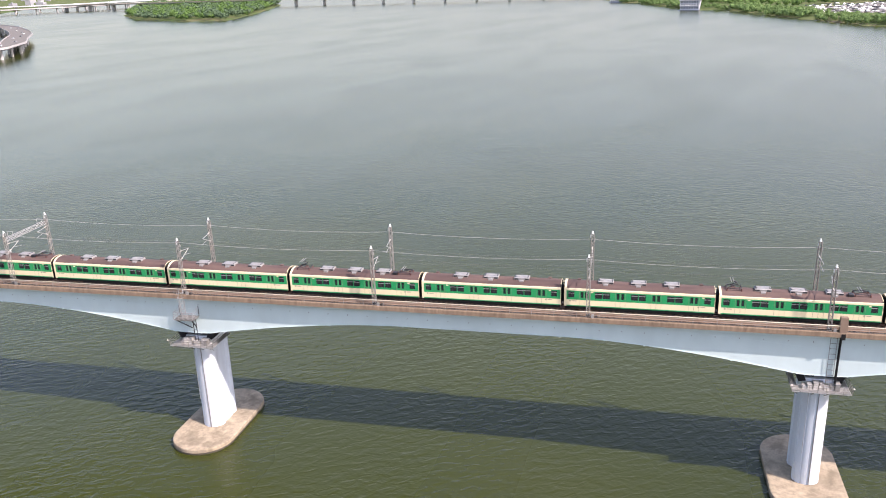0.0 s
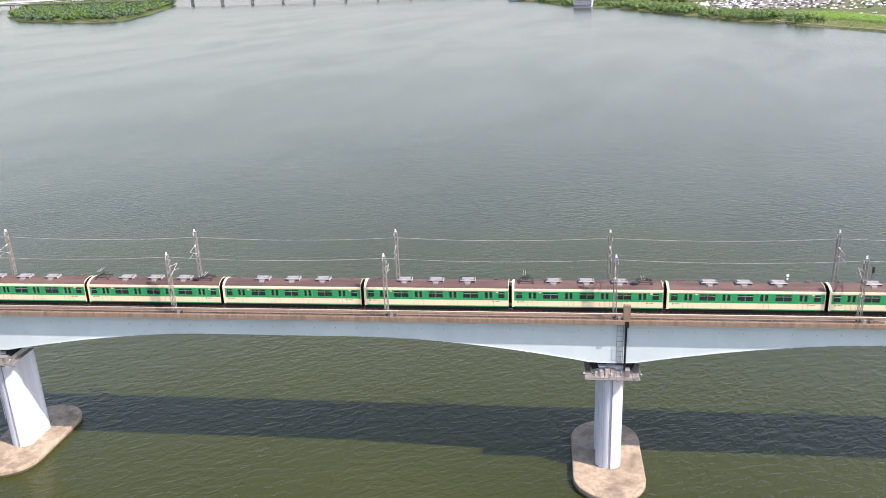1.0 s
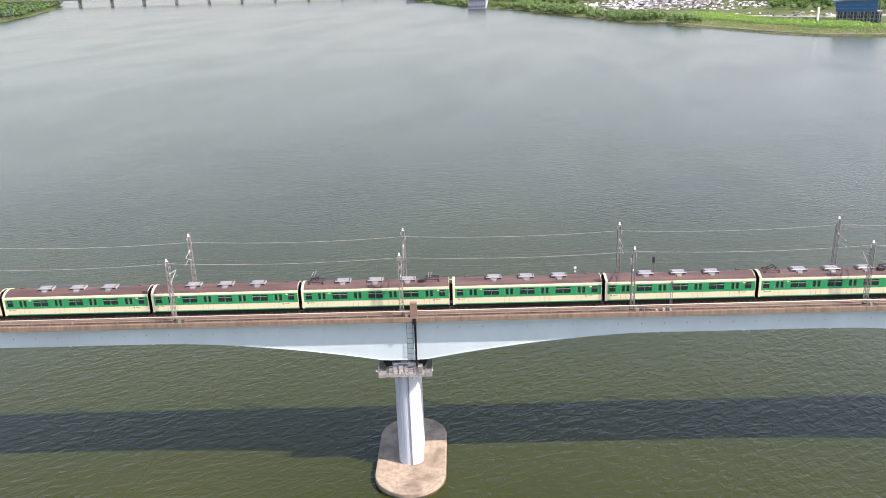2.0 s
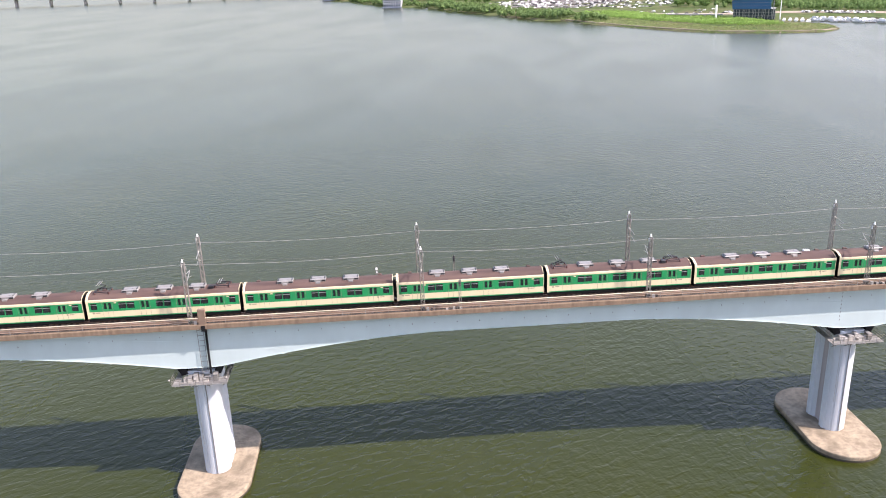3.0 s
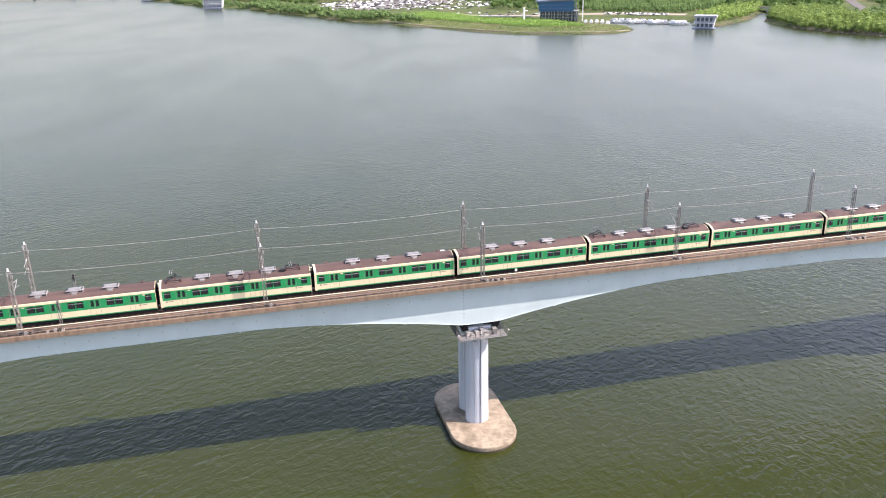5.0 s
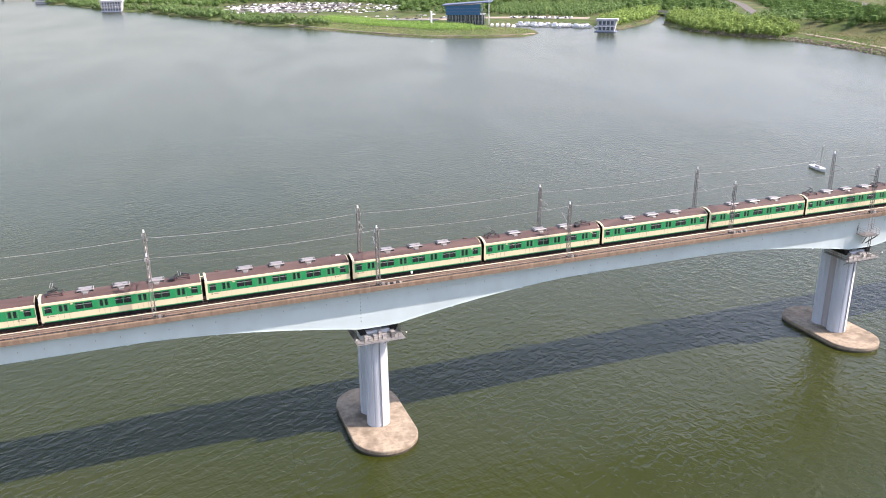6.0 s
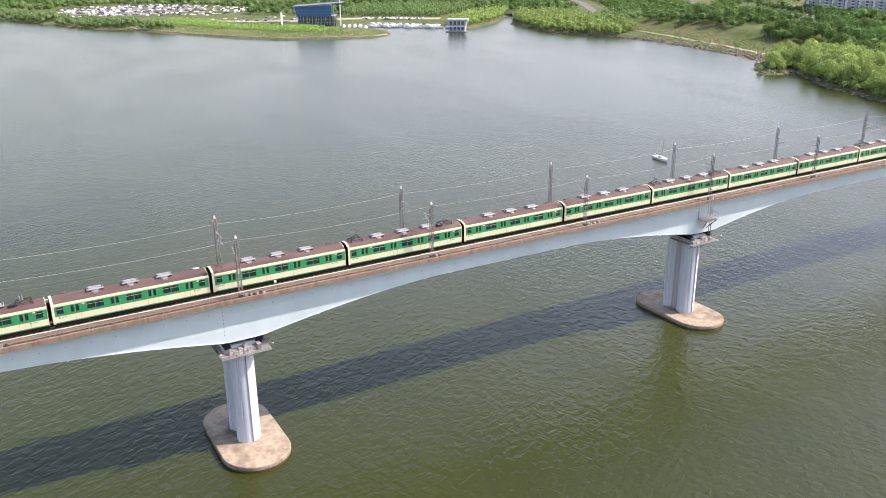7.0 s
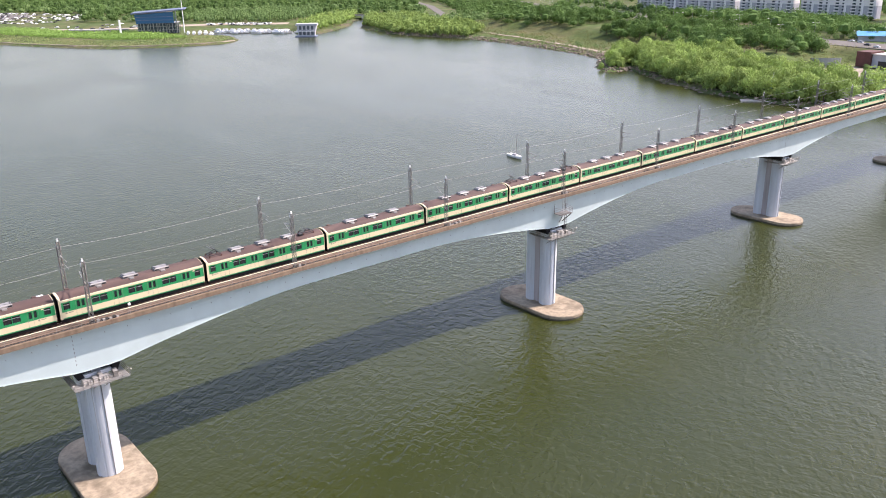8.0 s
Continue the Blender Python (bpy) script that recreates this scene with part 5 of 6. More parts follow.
tagged(ribbon("road", HIGHWAY, 30, ROAD, 0.25, None, 12.0), "grey riverside expressway with several lanes", "road", kind="structure")
tagged(ribbon("road", ACCESS, 11, ROAD, 0.25), "grey access road from the marina park", "road", kind="structure")
tagged(ribbon("path", [(600, 520), (608, 500), (596, 430), (570, 339), (549, 277), (541, 250)], 5.0, PATH_STONE, 0.2), "pale riverside path along the bank", "path", kind="structure")
tagged(ribbon("path", [(226, 818), (236, 778), (264, 706), (291, 648), (319, 611), (346, 598), (374, 588), (394, 586), (412, 597)], 2.2, PATH_STONE, 0.35), "pale stone edging of the headland shore", "path", kind="structure")
tagged(ribbon("pavement", [(548, 78), (566, 134)], 34, PATH_STONE, 0.15), "pale paved riverside plaza", "plaza", kind="structure")
tagged(ribbon("pavement", [(210, 1040), (345, 1180)], 150, ROAD, 0.15), "worn pale car park surface", "car park", kind="structure")
tagged(ribbon("pavement", [(400, 800), (470, 770), (540, 720)], 26, PATH_STONE, 0.15), "pale marina forecourt", "forecourt", kind="structure")
tagged(ribbon("pavement", [(300, 850), (360, 800), (420, 770)], 22, PATH_STONE, 0.15), "pale service road by the marina", "forecourt", kind="structure")


# ---- parked and passing cars ----
def car_shape(g, x, y, z, turn, s=1.0):
    c, n = math.cos(turn), math.sin(turn)
    tr = lambda a, b, h: (x + (a * c - b * n) * s, y + (a * n + b * c) * s, z + h * s)
    g.loft([[tr(a, b, h) for a, b in ((-2.2, -0.88), (2.2, -0.88), (2.2, 0.88), (-2.2, 0.88))] for h in (0.3, 0.85)])
    g.loft([[tr(a, b, 0.85) for a, b in ((-1.7, -0.8), (1.3, -0.8), (1.3, 0.8), (-1.7, 0.8))], [tr(a, b, 1.45) for a, b in ((-1.3, -0.66), (0.6, -0.66), (0.6, 0.66), (-1.3, 0.66))]])


CAR_PAINTS = [("white", WHITE, 0.40), ("silver", GALV_PALE, 0.75), ("dark", DARK_STEEL, 1.0)]
lots = {k: Geo() for k, _, _ in CAR_PAINTS}
cr_ = np.random.default_rng(21)


def park(x, y, turn):
    u = cr_.random()
    for k, _, lim in CAR_PAINTS:
        if u < lim:
            car_shape(lots[k], x, y, ground_at(x, y)[0] + 0.15, turn)
            return


for i in range(-20, 21):
    for j in range(-60, 61):
        x, y = 285 + i * 8.0 * 0.83 + j * 2.9 * 0.55, 1095 + i * 8.0 * 0.55 - j * 2.7 * 0.83
        if inside(LOT, x, y) and i % 3 == 0 and cr_.random() < 0.46:
            park(x, y, 0.6 + cr_.normal(0, 0.03))
for i in range(3):
    for j in range(26):
        if cr_.random() < 0.8:
            park(462 + j * 2.7 * 0.8 + i * 4.5, 760 - j * 2.7 * 0.6 + i * 6.5, 0.9)
for i in range(26):
    park(310 + cr_.uniform(0, 100), 860 - cr_.uniform(0, 70), cr_.uniform(0, 3))
for k, m, _ in CAR_PAINTS:
    tagged(part("parked_cars", lots[k], m), "rows of %s cars on the distant car park" % k, "cars", kind="stuff")


def build_car(paint, label):
    t = thing("car", label, "car", "cars on the road")
    g = Geo().loft([[(a, b, h) for a, b in ((-2.2, -0.85), (2.2, -0.85), (2.2, 0.85), (-2.2, 0.85))] for h in (0.32, 0.8)])
    g.loft([[(a, b, 0.8) for a, b in ((-2.15, -0.83), (2.1, -0.83), (2.1, 0.83), (-2.15, 0.83))], [(a, b, 0.92) for a, b in ((-1.9, -0.8), (1.4, -0.8), (1.4, 0.8), (-1.9, 0.8))]])
    part("body", g, paint, t)
    part("cabin", Geo().loft([[(a, b, 0.92) for a, b in ((-1.75, -0.78), (1.3, -0.78), (1.3, 0.78), (-1.75, 0.78))], [(a, b, 1.42) for a, b in ((-1.35, -0.62), (0.55, -0.62), (0.55, 0.62), (-1.35, 0.62))]]), WINDOW_DARK, t)
    part("roof", Geo().box(-1.3, -0.6, 1.42, 0.5, 0.6, 1.47), paint, t)
    for a in (-1.35, 1.35):
        for b in (-0.8, 0.8):
            part("wheel", Geo().rod((a, b - 0.1, 0.32), (a, b + 0.1, 0.32), 0.32, 10), RUBBER, t)
    return t


fleet = [build_car(WHITE, "white saloon car on the riverside road"), build_car(GALV_PALE, "silver saloon car on the riverside road"), build_car(DARK_STEEL, "dark saloon car on the riverside road")]
seen_fleet = [False] * 3
for n_, (ax, ay), (bx, by) in ((9, HIGHWAY[2], HIGHWAY[4]), (8, HIGHWAY[4], HIGHWAY[5]), (9, HIGHWAY[5], HIGHWAY[6]), (9, HIGHWAY[6], HIGHWAY[7])):
    for i in range(n_):
        t_ = (i + cr_.uniform(0.1, 0.9)) / n_
        ln = math.hypot(bx - ax, by - ay)
        lane = cr_.choice([-11.0, -7.5, -4.0, 4.0, 7.5, 11.0])
        x, y = ax + (bx - ax) * t_ - (by - ay) / ln * lane, ay + (by - ay) * t_ + (bx - ax) / ln * lane
        k = int(cr_.choice([0, 0, 1, 2]))
        m = pose(x, y, ground_at(x, y)[0] + 0.3, 0, 0, math.degrees(math.atan2(by - ay, bx - ax)))
        if seen_fleet[k]:
            copy_thing(fleet[k], m)
        else:
            fleet[k].matrix_basis, seen_fleet[k] = m, True

# street lamps along the expressway
lamp0 = thing("street_lamp", "tall grey street lamp beside the expressway", "street lamp", "street lamps")
part("pole", Geo().rod((0, 0, -0.5), (0, 0, 10.5), 0.13, 6, 0.07), GALV_PALE, lamp0)
arm_ = part("arm", Geo().rod((0, 0, 10.4), (2.2, 0, 10.9), 0.06, 5).rod((0, 0, 10.4), (-2.2, 0, 10.9), 0.06, 5), GALV_PALE, lamp0)
for s in (-1, 1):
    part("lamp_head", Geo().box(s * 2.6 - 0.55, -0.2, 10.82, s * 2.6 + 0.55, 0.2, 11.0, 0.05), WHITE, arm_)
first_lamp = True
for (ax, ay), (bx, by) in zip(HIGHWAY[1:8], HIGHWAY[2:9]):
    ln = math.hypot(bx - ax, by - ay)
    for i in range(max(1, int(ln / 32))):
        for side in (-1, 1):
            t_ = (i + 0.5) / max(1, int(ln / 32))
            x, y = ax + (bx - ax) * t_ - (by - ay) / ln * 16.2 * side, ay + (by - ay) * t_ + (bx - ax) / ln * 16.2 * side
            m = pose(x, y, ground_at(x, y)[0], 0, 0, math.degrees(math.atan2(by - ay, bx - ax)) + 90)
            if first_lamp:
                lamp0.matrix_basis, first_lamp = m, False
            else:
                copy_thing(lamp0, m)


# ---- buildings ----
def apartment(x, y0, y1, z, h):
    """A slab of flats facing the river: grey base storeys, window strips, balconies, side wall."""
    t = thing("apartment_building", "white slab of flats with grey lower storeys and rows of windows", "apartment building", "flats behind the expressway")
    part("wall", Geo().box(x, y0, z + 8.4, x + 13, y1, z + h), APART_WHITE, t)
    part("base_wall", Geo().box(x - 0.004, y0 - 0.004, z - 3, x + 13, y1 + 0.004, z + 8.4), APART_GREY, t)
    part("roof", Geo().box(x - 0.4, y0 - 0.4, z + h, x + 13.4, y1 + 0.4, z + h + 1.2), APART_GREY, t)
    n = int((y1 - y0) / 7.2)
    step = (y1 - y0) / n
    for i in range(n):
        yc = y0 + step * (i + 0.5)
        if i % 2:
            part("stair_bay", Geo().box(x - 0.7, yc - 1.0, z - 2, x, yc + 1.0, z + h), APART_WHITE, t)
        for k in range(int(h / 2.8)):
            zz = z + 0.9 + 2.8 * k
            if k > 8:
                continue
            w = part("window", WIN, None, t)
            w.matrix_basis = pose(x - 0.05, yc + (1.5 if i % 2 else 0), zz)
            if i % 2 == 0:
                b = part("balcony", BALC, None, t)
                b.matrix_basis = pose(x, yc, zz - 0.95)
    return t


WIN = Geo().box(-0.06, -1.5, 0, 0.06, 1.5, 1.35).mesh("window")
WIN.materials.append(WINDOW_DARK)
BALC = Geo().box(-0.9, -2.5, 0, 0.0, 2.5, 0.14).box(-0.9, -2.5, 0.14, -0.82, 2.5, 0.85).mesh("balcony")
BALC.materials.append(APART_WHITE)
apartment(858, 368, 490, 14, 44)
apartment(854, 304, 360, 14, 44)
apartment(858, 228, 298, 14, 44)
apartment(880, 120, 215, 14, 44)

# glass marina building on slender columns, with a slanting roof
mz = 2.9
mb = thing("marina_building", "blue glass marina hall with a slanting overhanging roof", "marina building", at=(391, 712, mz), turn=-28)
part("lower_hall", Geo().box(-19, -12, 0, 19, 12, 9.5), WINDOW_DARK, mb, "dark glazed lower storeys")
part("upper_hall", Geo().loft([[(-20, -13, 9.5), (15, -13, 9.5), (15, 13, 9.5), (-20, 13, 9.5)], [(-21, -13, 18), (15, -13, 20), (15, 13, 20), (-21, 13, 18)]]), BLUE_GLASS, mb, "blue glass curtain wall")
part("roof", Geo().loft([[(-24, -15, 18.3), (26, -15, 21.6), (26, 15, 21.6), (-24, 15, 18.3)], [(-24, -15, 19.4), (26, -15, 22.6), (26, 15, 22.6), (-24, 15, 19.4)]]), BLUE_ROOF, mb)
for i in range(14):
    x = -19 + i * 38 / 13
    part("mullion", Geo().box(x - 0.2, -12.3, 0, x + 0.2, -12, 9.5), GALV_PALE, mb)
for z in (3.1, 6.3, 9.4):
    part("floor_edge", Geo().box(-19.3, -12.35, z, 19.3, -12, z + 0.3), GALV_PALE, mb)
for z in (12.4, 15.4):
    part("floor_edge", Geo().box(-20.3, -13.25, z, 15.2, -13, z + 0.25), BLUE_ROOF, mb)
for x in (17.5, 24):
    part("column", Geo().rod((x, -13, 0), (x, -13, 21.6), 0.5, 8), GALV_PALE, mb)
part("mast", Geo().rod((24, -14, 0), (24, -14, 31), 0.55, 8, 0.3), WHITE, mb, "white mast beside the hall")
for i in range(16):
    x = -17 + 2.25 * i
    part("brace", Geo().rod((x, -12.6, 0), (x + (1.6 if i % 2 else -1.6), -12.6, 9.4), 0.14, 5), GALV_PALE, mb)
ramp = thing("footbridge", "grey concrete ramp leading to the marina hall", "footbridge", at=(345, 745, mz), turn=-35)
part("deck", Geo().box(-30, -3, 3.2, 26, 3, 4.0), VIADUCT, ramp)
for x in (-20, -6, 8, 20):
    part("pillar", Geo().box(x - 0.5, -2, -1, x + 0.5, 2, 3.2), VIADUCT, ramp)
pole_ = thing("white_pylon", "tall white pylon on the headland", "pylon", at=(352, 712, mz))
part("shaft", Geo().box(-0.8, -0.8, 0, 0.8, 0.8, 14, 0.2), WHITE, pole_)


def floating_house(x, y, w, d, h, turn, label):
    t = thing("floating_house", label, "floating house", "floating houses", at=(x, y, 0), turn=turn)
    part("pontoon", Geo().box(-w / 2 - 3, -d / 2 - 2, -0.6, w / 2 + 2, d / 2 + 2, 0.7, 0.1), BLUE_ROOF, t, "blue-grey pontoon")
    part("lower_storey", Geo().loft([[(-w / 2, -d / 2, 0.7), (w / 2, -d / 2, 0.7), (w / 2, d / 2, 0.7), (-w / 2, d / 2, 0.7)], [(-w / 2 - 1, -d / 2, h * 0.85), (w / 2 + 2, -d / 2, h * 0.85), (w / 2 + 2, d / 2, h * 0.85), (-w / 2 - 1, d / 2, h * 0.85)]]), APART_GREY, t)
    part("roof", Geo().box(-w / 2 - 2, -d / 2 - 1, h * 0.85, w / 2 + 3, d / 2 + 1, h, 0.2), APART_GREY, t, "flat pale grey roof")
    n, rows_ = max(4, int(w / 3.4)), max(2, int(h / 4.5))
    for k in range(rows_):
        for i in range(n):
            a = -w / 2 + w * (i + 0.15) / n
            win = part("window", Geo().box(a, -d / 2 - 0.15, 1.9 + k * h * 0.8 / rows_, a + w * 0.7 / n, -d / 2 - 0.03, 0.6 + (k + 1) * h * 0.8 / rows_), GREY_GLASS, t)
            part("window_frame", Geo().box(a - 0.15, -d / 2 - 0.2, 1.7 + k * h * 0.8 / rows_, a + 0.05, -d / 2 - 0.02, 0.8 + (k + 1) * h * 0.8 / rows_), WHITE, win)
    part("side_window", Geo().box(-w / 2 - 0.7, -d * 0.4, h * 0.5, -w / 2 - 0.4, d * 0.4, h * 0.72), GREY_GLASS, t)
    part("gallery", Geo().box(-w / 2 - 1.2, -d / 2 - 1.4, h * 0.42, w / 2 + 1.2, -d / 2 - 0.2, h * 0.45), WHITE, t)
    return t


floating_house(483, 588, 15, 10, 12, -38, "grey and white floating clubhouse on a blue pontoon")
floating_house(42, 1214, 26, 16, 16, -10, "white floating restaurant with galleries on a pontoon")
floating_house(-70, 1540, 30, 16, 9, -10, "low dark floating station with a white roof")


# ---- boats ----
def motorboat(ln):
    t = thing("motorboat", "white moored motorboat with a cabin", "boat", "boats in the marina")
    w = ln * 0.16
    deck_ = lambda k, z: [(-ln / 2, -w * k, z), (ln * 0.2, -w * k, z), (ln * 0.42, -w * 0.55 * k, z + 0.15), (ln / 2, 0, z + 0.3), (ln * 0.42, w * 0.55 * k, z + 0.15), (ln * 0.2, w * k, z), (-ln / 2, w * k, z)]
    part("hull", Geo().loft([deck_(0.6, -0.3), deck_(1.0, ln * 0.13)]), WHITE, t)
    part("cabin", Geo().loft([[(-ln * 0.3, -w * 0.8, ln * 0.13), (ln * 0.2, -w * 0.7, ln * 0.13), (ln * 0.2, w * 0.7, ln * 0.13), (-ln * 0.3, w * 0.8, ln * 0.13)], [(-ln * 0.28, -w * 0.6, ln * 0.27), (ln * 0.04, -w * 0.5, ln * 0.27), (ln * 0.04, w * 0.5, ln * 0.27), (-ln * 0.28, w * 0.6, ln * 0.27)]]), WHITE, t)
    part("windscreen", Geo().loft([[(ln * 0.205, -w * 0.6, ln * 0.14), (ln * 0.205, w * 0.6, ln * 0.14)], [(ln * 0.13, -w * 0.5, ln * 0.2), (ln * 0.13, w * 0.5, ln * 0.2)]], caps=False, closed=False), WINDOW_DARK, t)
    return t


mb0 = motorboat(11.0)
BERTHS = [(440 + 5.2 * i, 688 - 5.4 * i + 6 * math.sin(i * 2.1), -70 + 8 * math.sin(i * 1.7)) for i in range(12)] + [(448 + 5.6 * i, 700 - 4.6 * i, -60 + 9 * math.sin(i)) for i in range(9)] + [(404 + 5.5 * i, 676 - 1.0 * i, 60) for i in range(5)]
for i, (x, y, a) in enumerate(BERTHS):
    m = pose(x, y, 0.0 if i < 21 else ground_at(x, y)[0] + 0.5, 0, 0, a)
    b_ = mb0 if i == 0 else copy_thing(mb0, m)
    b_.matrix_basis = m
    k = 0.8 + 0.4 * abs(math.sin(i * 3.3))
    b_.scale = (k, k, k)
jet = thing("jetty", "low grey floating jetty between moored boats", "jetty", at=(468, 656, 0), turn=-46)
part("deck", Geo().box(-36, -1.2, -0.3, 24, 1.2, 0.5), GALV, jet)

sb = thing("sailboat", "small white sailboat at anchor with bare mast", "sailboat", at=(271, 98.5, 0), turn=-101)
hull = lambda k, z, e: [(-4.0, -1.05 * k, z), (0.5, -1.25 * k, z), (2.6, -0.75 * k, z + e * 0.5), (4.1, 0, z + e), (2.6, 0.75 * k, z + e * 0.5), (0.5, 1.25 * k, z), (-4.0, 1.05 * k, z)]
part("hull", Geo().loft([hull(0.55, -0.35, 0.1), hull(0.95, 0.4, 0.15), hull(1.0, 0.85, 0.25)]), WHITE, sb)
part("cabin", Geo().loft([[(-1.2, -0.8, 0.85), (1.6, -0.6, 0.9), (1.6, 0.6, 0.9), (-1.2, 0.8, 0.85)], [(-1.1, -0.65, 1.3), (1.1, -0.45, 1.25), (1.1, 0.45, 1.25), (-1.1, 0.65, 1.3)]]), GALV_PALE, sb)
part("mast", Geo().rod((0.6, 0, 0.85), (1.5, -0.4, 8.3), 0.09, 6, 0.06), GALV_PALE, sb)
part("boom", Geo().rod((0.6, 0, 1.9), (-2.8, 0, 2.0), 0.07, 6), GALV_PALE, sb)
part("stay", Geo().rod((4.0, 0, 1.1), (0.9, 0, 8.2), 0.02, 4).rod((-3.9, 0, 0.9), (0.9, 0, 8.2), 0.02, 4), GALV, sb)

# floating dock and banner at the grove
dk = thing("floating_dock", "weathered grey floating dock below the willows", "dock", at=(441, 103, 0), turn=-50)
part("deck", Geo().box(-6, -2.5, -0.4, 6, 2.5, 0.6, 0.06), CREAM_BOX, dk)
part("gangway", Geo().box(5.5, -0.7, 0.5, 14, 0.7, 0.7), GALV_PALE, dk)
part("railing", Geo().rod((5.5, -0.7, 1.5), (14, -0.7, 1.5), 0.05, 5).rod((5.5, 0.7, 1.5), (14, 0.7, 1.5), 0.05, 5), GALV_PALE, dk)
bn_ = thing("banner_pole", "slim pole with a blue banner among willows", "banner", at=(452, 100, 1.4))
part("pole", Geo().rod((0, 0, 0), (0, 0, 12), 0.12, 6), GALV_PALE, bn_)
part("banner", Geo().box(-0.06, 0.15, 3.0, 0.06, 1.2, 9.5), BLUE_TARP, bn_)

# plaza building, wall, blue sheet roof
pb = thing("service_building", "low grey service building with a dark red cube", "building", at=(588, 104, 3.2), turn=-8)
part("hall", Geo().box(-6, -22, 0, 14, 4, 7.5), APART_GREY, pb)
part("red_block", Geo().box(-8, 4, 0, 6, 13, 9.0), BRICK_RED, pb, "dark red wall block")
part("doorway", Geo().box(-6.1, -18, 0, -5.9, 0, 4.0), DARK_STEEL, pb)
part("roof", Geo().box(-6.6, -22.6, 7.5, 14.6, 4.6, 8.0), VIADUCT, pb)
rw = thing("retaining_wall", "grey concrete retaining wall beside the plaza", "wall", at=(578, 142, 2.9), turn=60)
part("wall", Geo().loft([[(x, -0.4, 0), (x, 0.4, 0), (x, 0.4, hh), (x, -0.4, hh)] for x, hh in ((-26, 6.5), (24, 1.2))]), VIADUCT, rw)
bt = thing("blue_shed", "long shed with a bright blue sheet roof", "shed", at=(684, 140, 9.5), turn=-62)
part("wall", Geo().box(-22, -7, -2, 22, 7, 4.0), APART_GREY, bt)
part("roof", Geo().loft([[(x, -8.5, 4.0), (x, 0, 6.6), (x, 8.5, 4.0), (x, 0, 6.3)] for x in (-23, 23)]), BLUE_TARP, bt)
for x, y, kind_ in ((668, 232, 0), (652, 196, 1)):
    sg = thing("road_sign", "green road sign on a grey gantry" if kind_ else "white road sign on two posts", "road sign", "road signs", at=(x, y, 10.0), turn=62)
    part("post", Geo().rod((0, 0, -1), (0, 0, 7.5), 0.15, 6), GALV, sg)
    part("panel", Geo().box(-2.6, -0.08, 4.8, 2.6, 0.08, 7.8), GREEN if kind_ else WHITE, sg)
    part("lettering_bar", Geo().box(-1.8, -0.1, 6.4, 1.8, -0.081, 6.8).box(-1.8, -0.1, 5.6, 1.2, -0.081, 6.0), WHITE if kind_ else DARK_STEEL, sg)
# culvert bridge over the head of the inlet
cv = thing("culvert_bridge", "grey concrete road bridge over the head of the inlet", "bridge", at=(655, 740, 0), turn=-45)
part("deck", Geo().box(-22, -5, 4.2, 22, 5, 5.4), VIADUCT, cv)
for x in (-20, 0, 20):
    part("abutment", Geo().box(x - 1.5, -4.6, -1, x + 1.5, 4.6, 4.2), VIADUCT, cv)
part("parapet", Geo().box(-22, -5.0, 5.4, 22, -4.7, 6.4), PATH_STONE, cv)


# ---- distant road bridge and viaducts ----
far_bridge = thing("road_bridge", "long grey road bridge on slim piers far upstream", "road bridge")
bx0, by0, dx0, dy0 = -852.0, 1850.0, 76.0, -6.0
ln0 = math.hypot(dx0, dy0)
n_far = 26
g = Geo()
a0, a1 = -9, n_far
ux, uy = dx0 / ln0, dy0 / ln0
g.loft([[(bx0 + dx0 * k - uy * o, by0 + dy0 * k + ux * o, z) for o, z in ((-11, 14.2), (11, 14.2), (13, 16.6), (-13, 16.6))] for k in (a0, a1)])
part("deck", g, VIADUCT, far_bridge)
part("parapet", Geo().loft([[(bx0 + dx0 * k - uy * o, by0 + dy0 * k + ux * o, z) for o, z in ((-13.2, 16.6), (-12.8, 16.6), (-12.8, 17.7), (-13.2, 17.7))] for k in (a0, a1)]), PATH_STONE, far_bridge)
for k in range(a0, a1 + 1):
    x, y = bx0 + dx0 * k, by0 + dy0 * k
    part("pier", Geo().loft([[(x - 3.0 * uy * s1 * 2 + ux * 1.6 * s2, y + 3.0 * ux * s1 * 2 + uy * 1.6 * s2, z) for s1, s2 in ((-1, -1), (1, -1), (1, 1), (-1, 1))] for z in (-2, 14.2)]), VIADUCT, far_bridge)


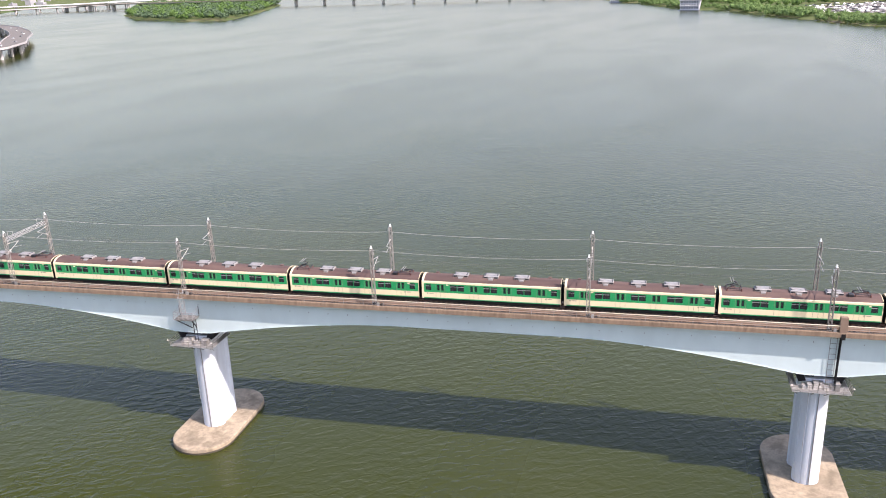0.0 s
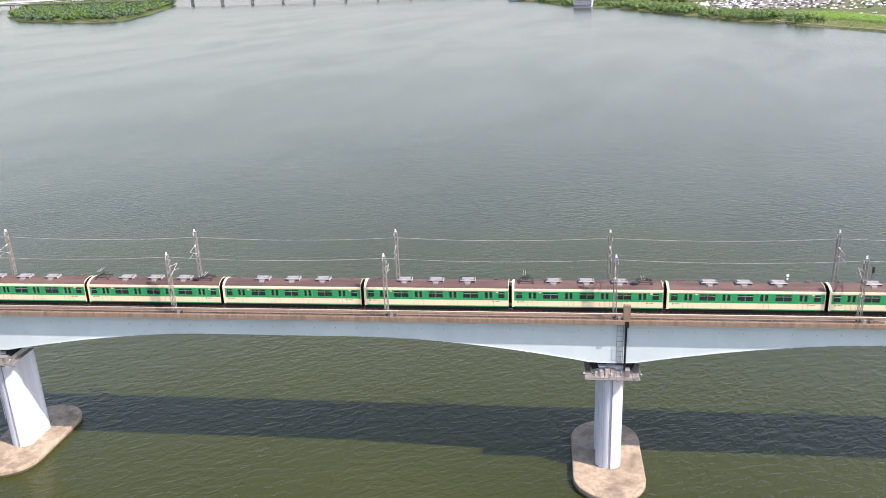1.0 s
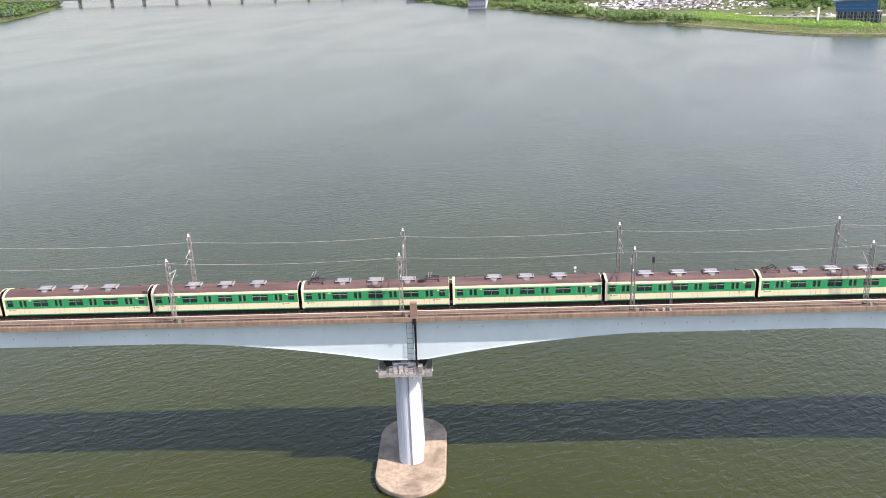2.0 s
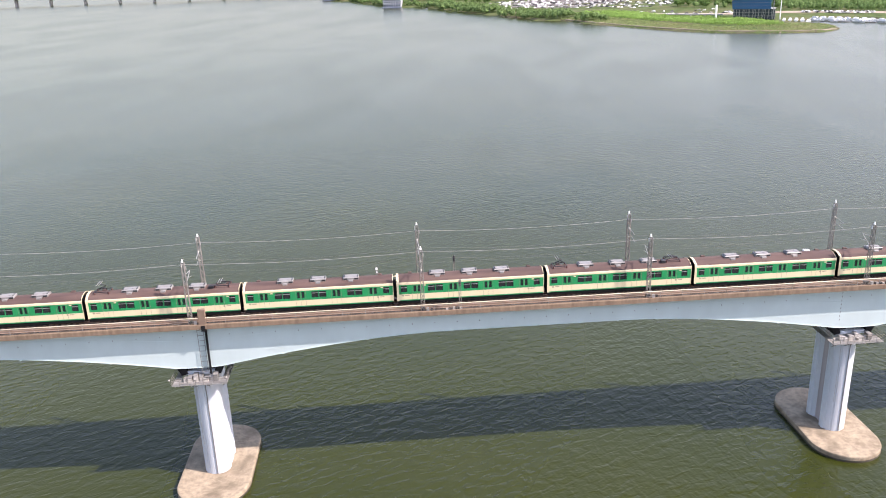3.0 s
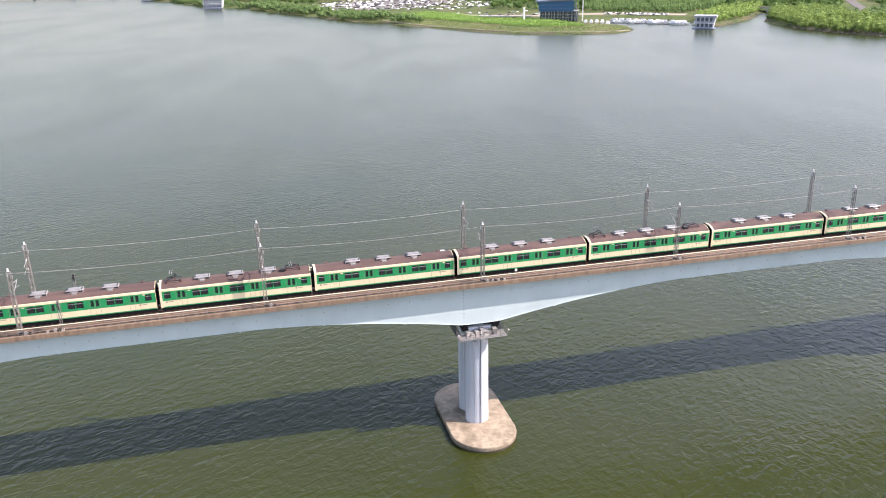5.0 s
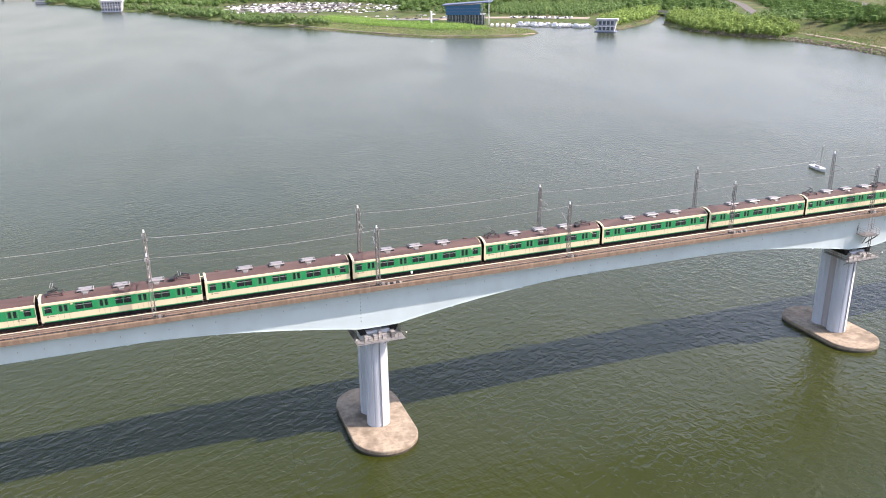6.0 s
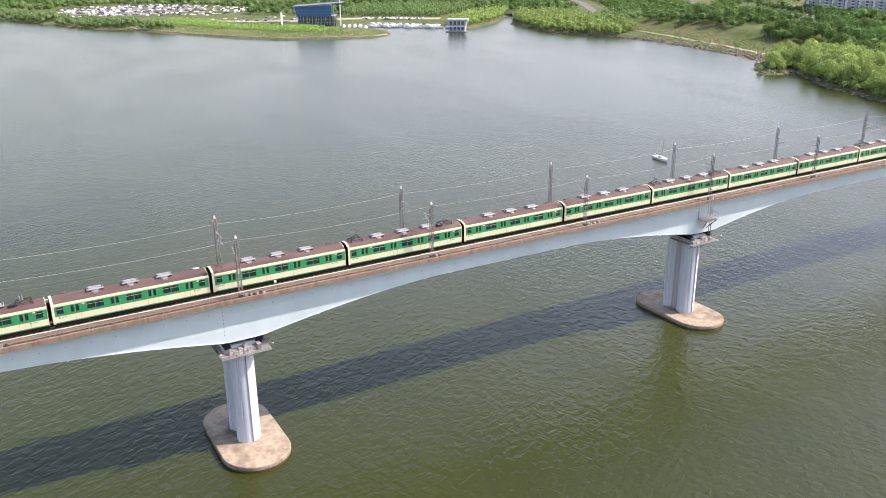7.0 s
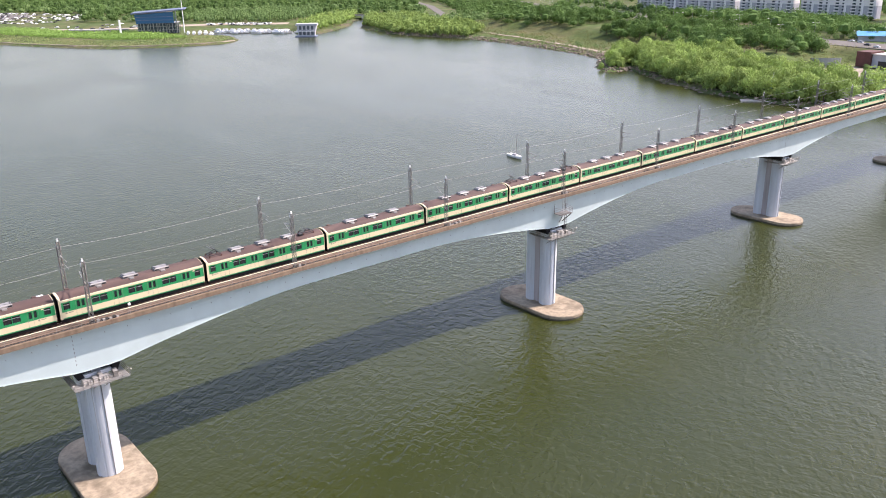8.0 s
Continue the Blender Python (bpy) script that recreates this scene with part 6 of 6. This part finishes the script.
def viaduct(name, label, pts, width, z, gap, thick=2.2, material=VIADUCT):
    t = thing(name, label, "viaduct")
    fine = []
    for (ax, ay), (bx, by) in zip(pts, pts[1:]):
        n = max(1, int(math.hypot(bx - ax, by - ay) / 12))
        fine += [(ax + (bx - ax) * i / n, ay + (by - ay) * i / n) for i in range(n)]
    fine.append(pts[-1])
    rows, rail_l, rail_r, run = [], [], [], 0.0
    for i, (x, y) in enumerate(fine):
        x0, y0 = fine[max(0, i - 1)]
        x1, y1 = fine[min(len(fine) - 1, i + 1)]
        ln = math.hypot(x1 - x0, y1 - y0)
        nx, ny = -(y1 - y0) / ln * width / 2, (x1 - x0) / ln * width / 2
        rows.append([(x + nx, y + ny, z), (x - nx, y - ny, z), (x - nx * 0.8, y - ny * 0.8, z - thick), (x + nx * 0.8, y + ny * 0.8, z - thick)])
        for lst, k in ((rail_l, 1.0), (rail_r, -1.0)):
            lst.append([(x + nx * k * q, y + ny * k * q, zz) for q, zz in ((1.0, z - 1.0), (1.0, z + 1.1), (0.975, z + 1.1), (0.975, z + 0.01))])
        if i:
            run += math.hypot(x - fine[i - 1][0], y - fine[i - 1][1])
        if run >= gap:
            run = 0.0
            for k in (-0.45, 0.45):
                part("pier", Geo().rod((x + nx * k, y + ny * k, -2), (x + nx * k, y + ny * k, z - thick), 1.7, 8), VIADUCT, t)
    part("deck", Geo().loft(rows), ROAD, t, "grey roadway")
    part("parapet", Geo().loft(rail_l), material, t)
    part("parapet", Geo().loft(rail_r), material, t)
    return t


viaduct("curved_viaduct", "curving concrete expressway ramp on round piers over the water", [(-1150, 1120), (-1040, 1055), (-942, 978), (-846, 880), (-790, 815), (-735, 738), (-690, 680), (-655, 610), (-648, 540), (-668, 440), (-720, 330)], 26, 11.5, 36)
viaduct("river_viaduct", "long concrete expressway viaduct along the far shore", [(-2300, 1560), (-1800, 1720), (-1620, 1790), (-1500, 1900), (-1420, 2080), (-1350, 2300), (-1200, 2900), (-1000, 3600)], 26, 12.5, 45)
viaduct("river_viaduct", "long pale elevated road on concrete piers", [(-2400, 1750), (-1800, 1850), (-1560, 1960), (-1440, 2150), (-1390, 2400)], 20, 17.0, 55, 2.5, WHITE)
for i in range(9):
    x, y = [(-930, 965), (-905, 945), (-860, 895), (-820, 855), (-800, 826), (-760, 780), (-742, 745), (-700, 690), (-672, 640)][i]
    copy_thing(fleet[i % 2], pose(x + 4 * math.sin(i * 2), y, 11.5, 0, 0, 130 + 5 * i))
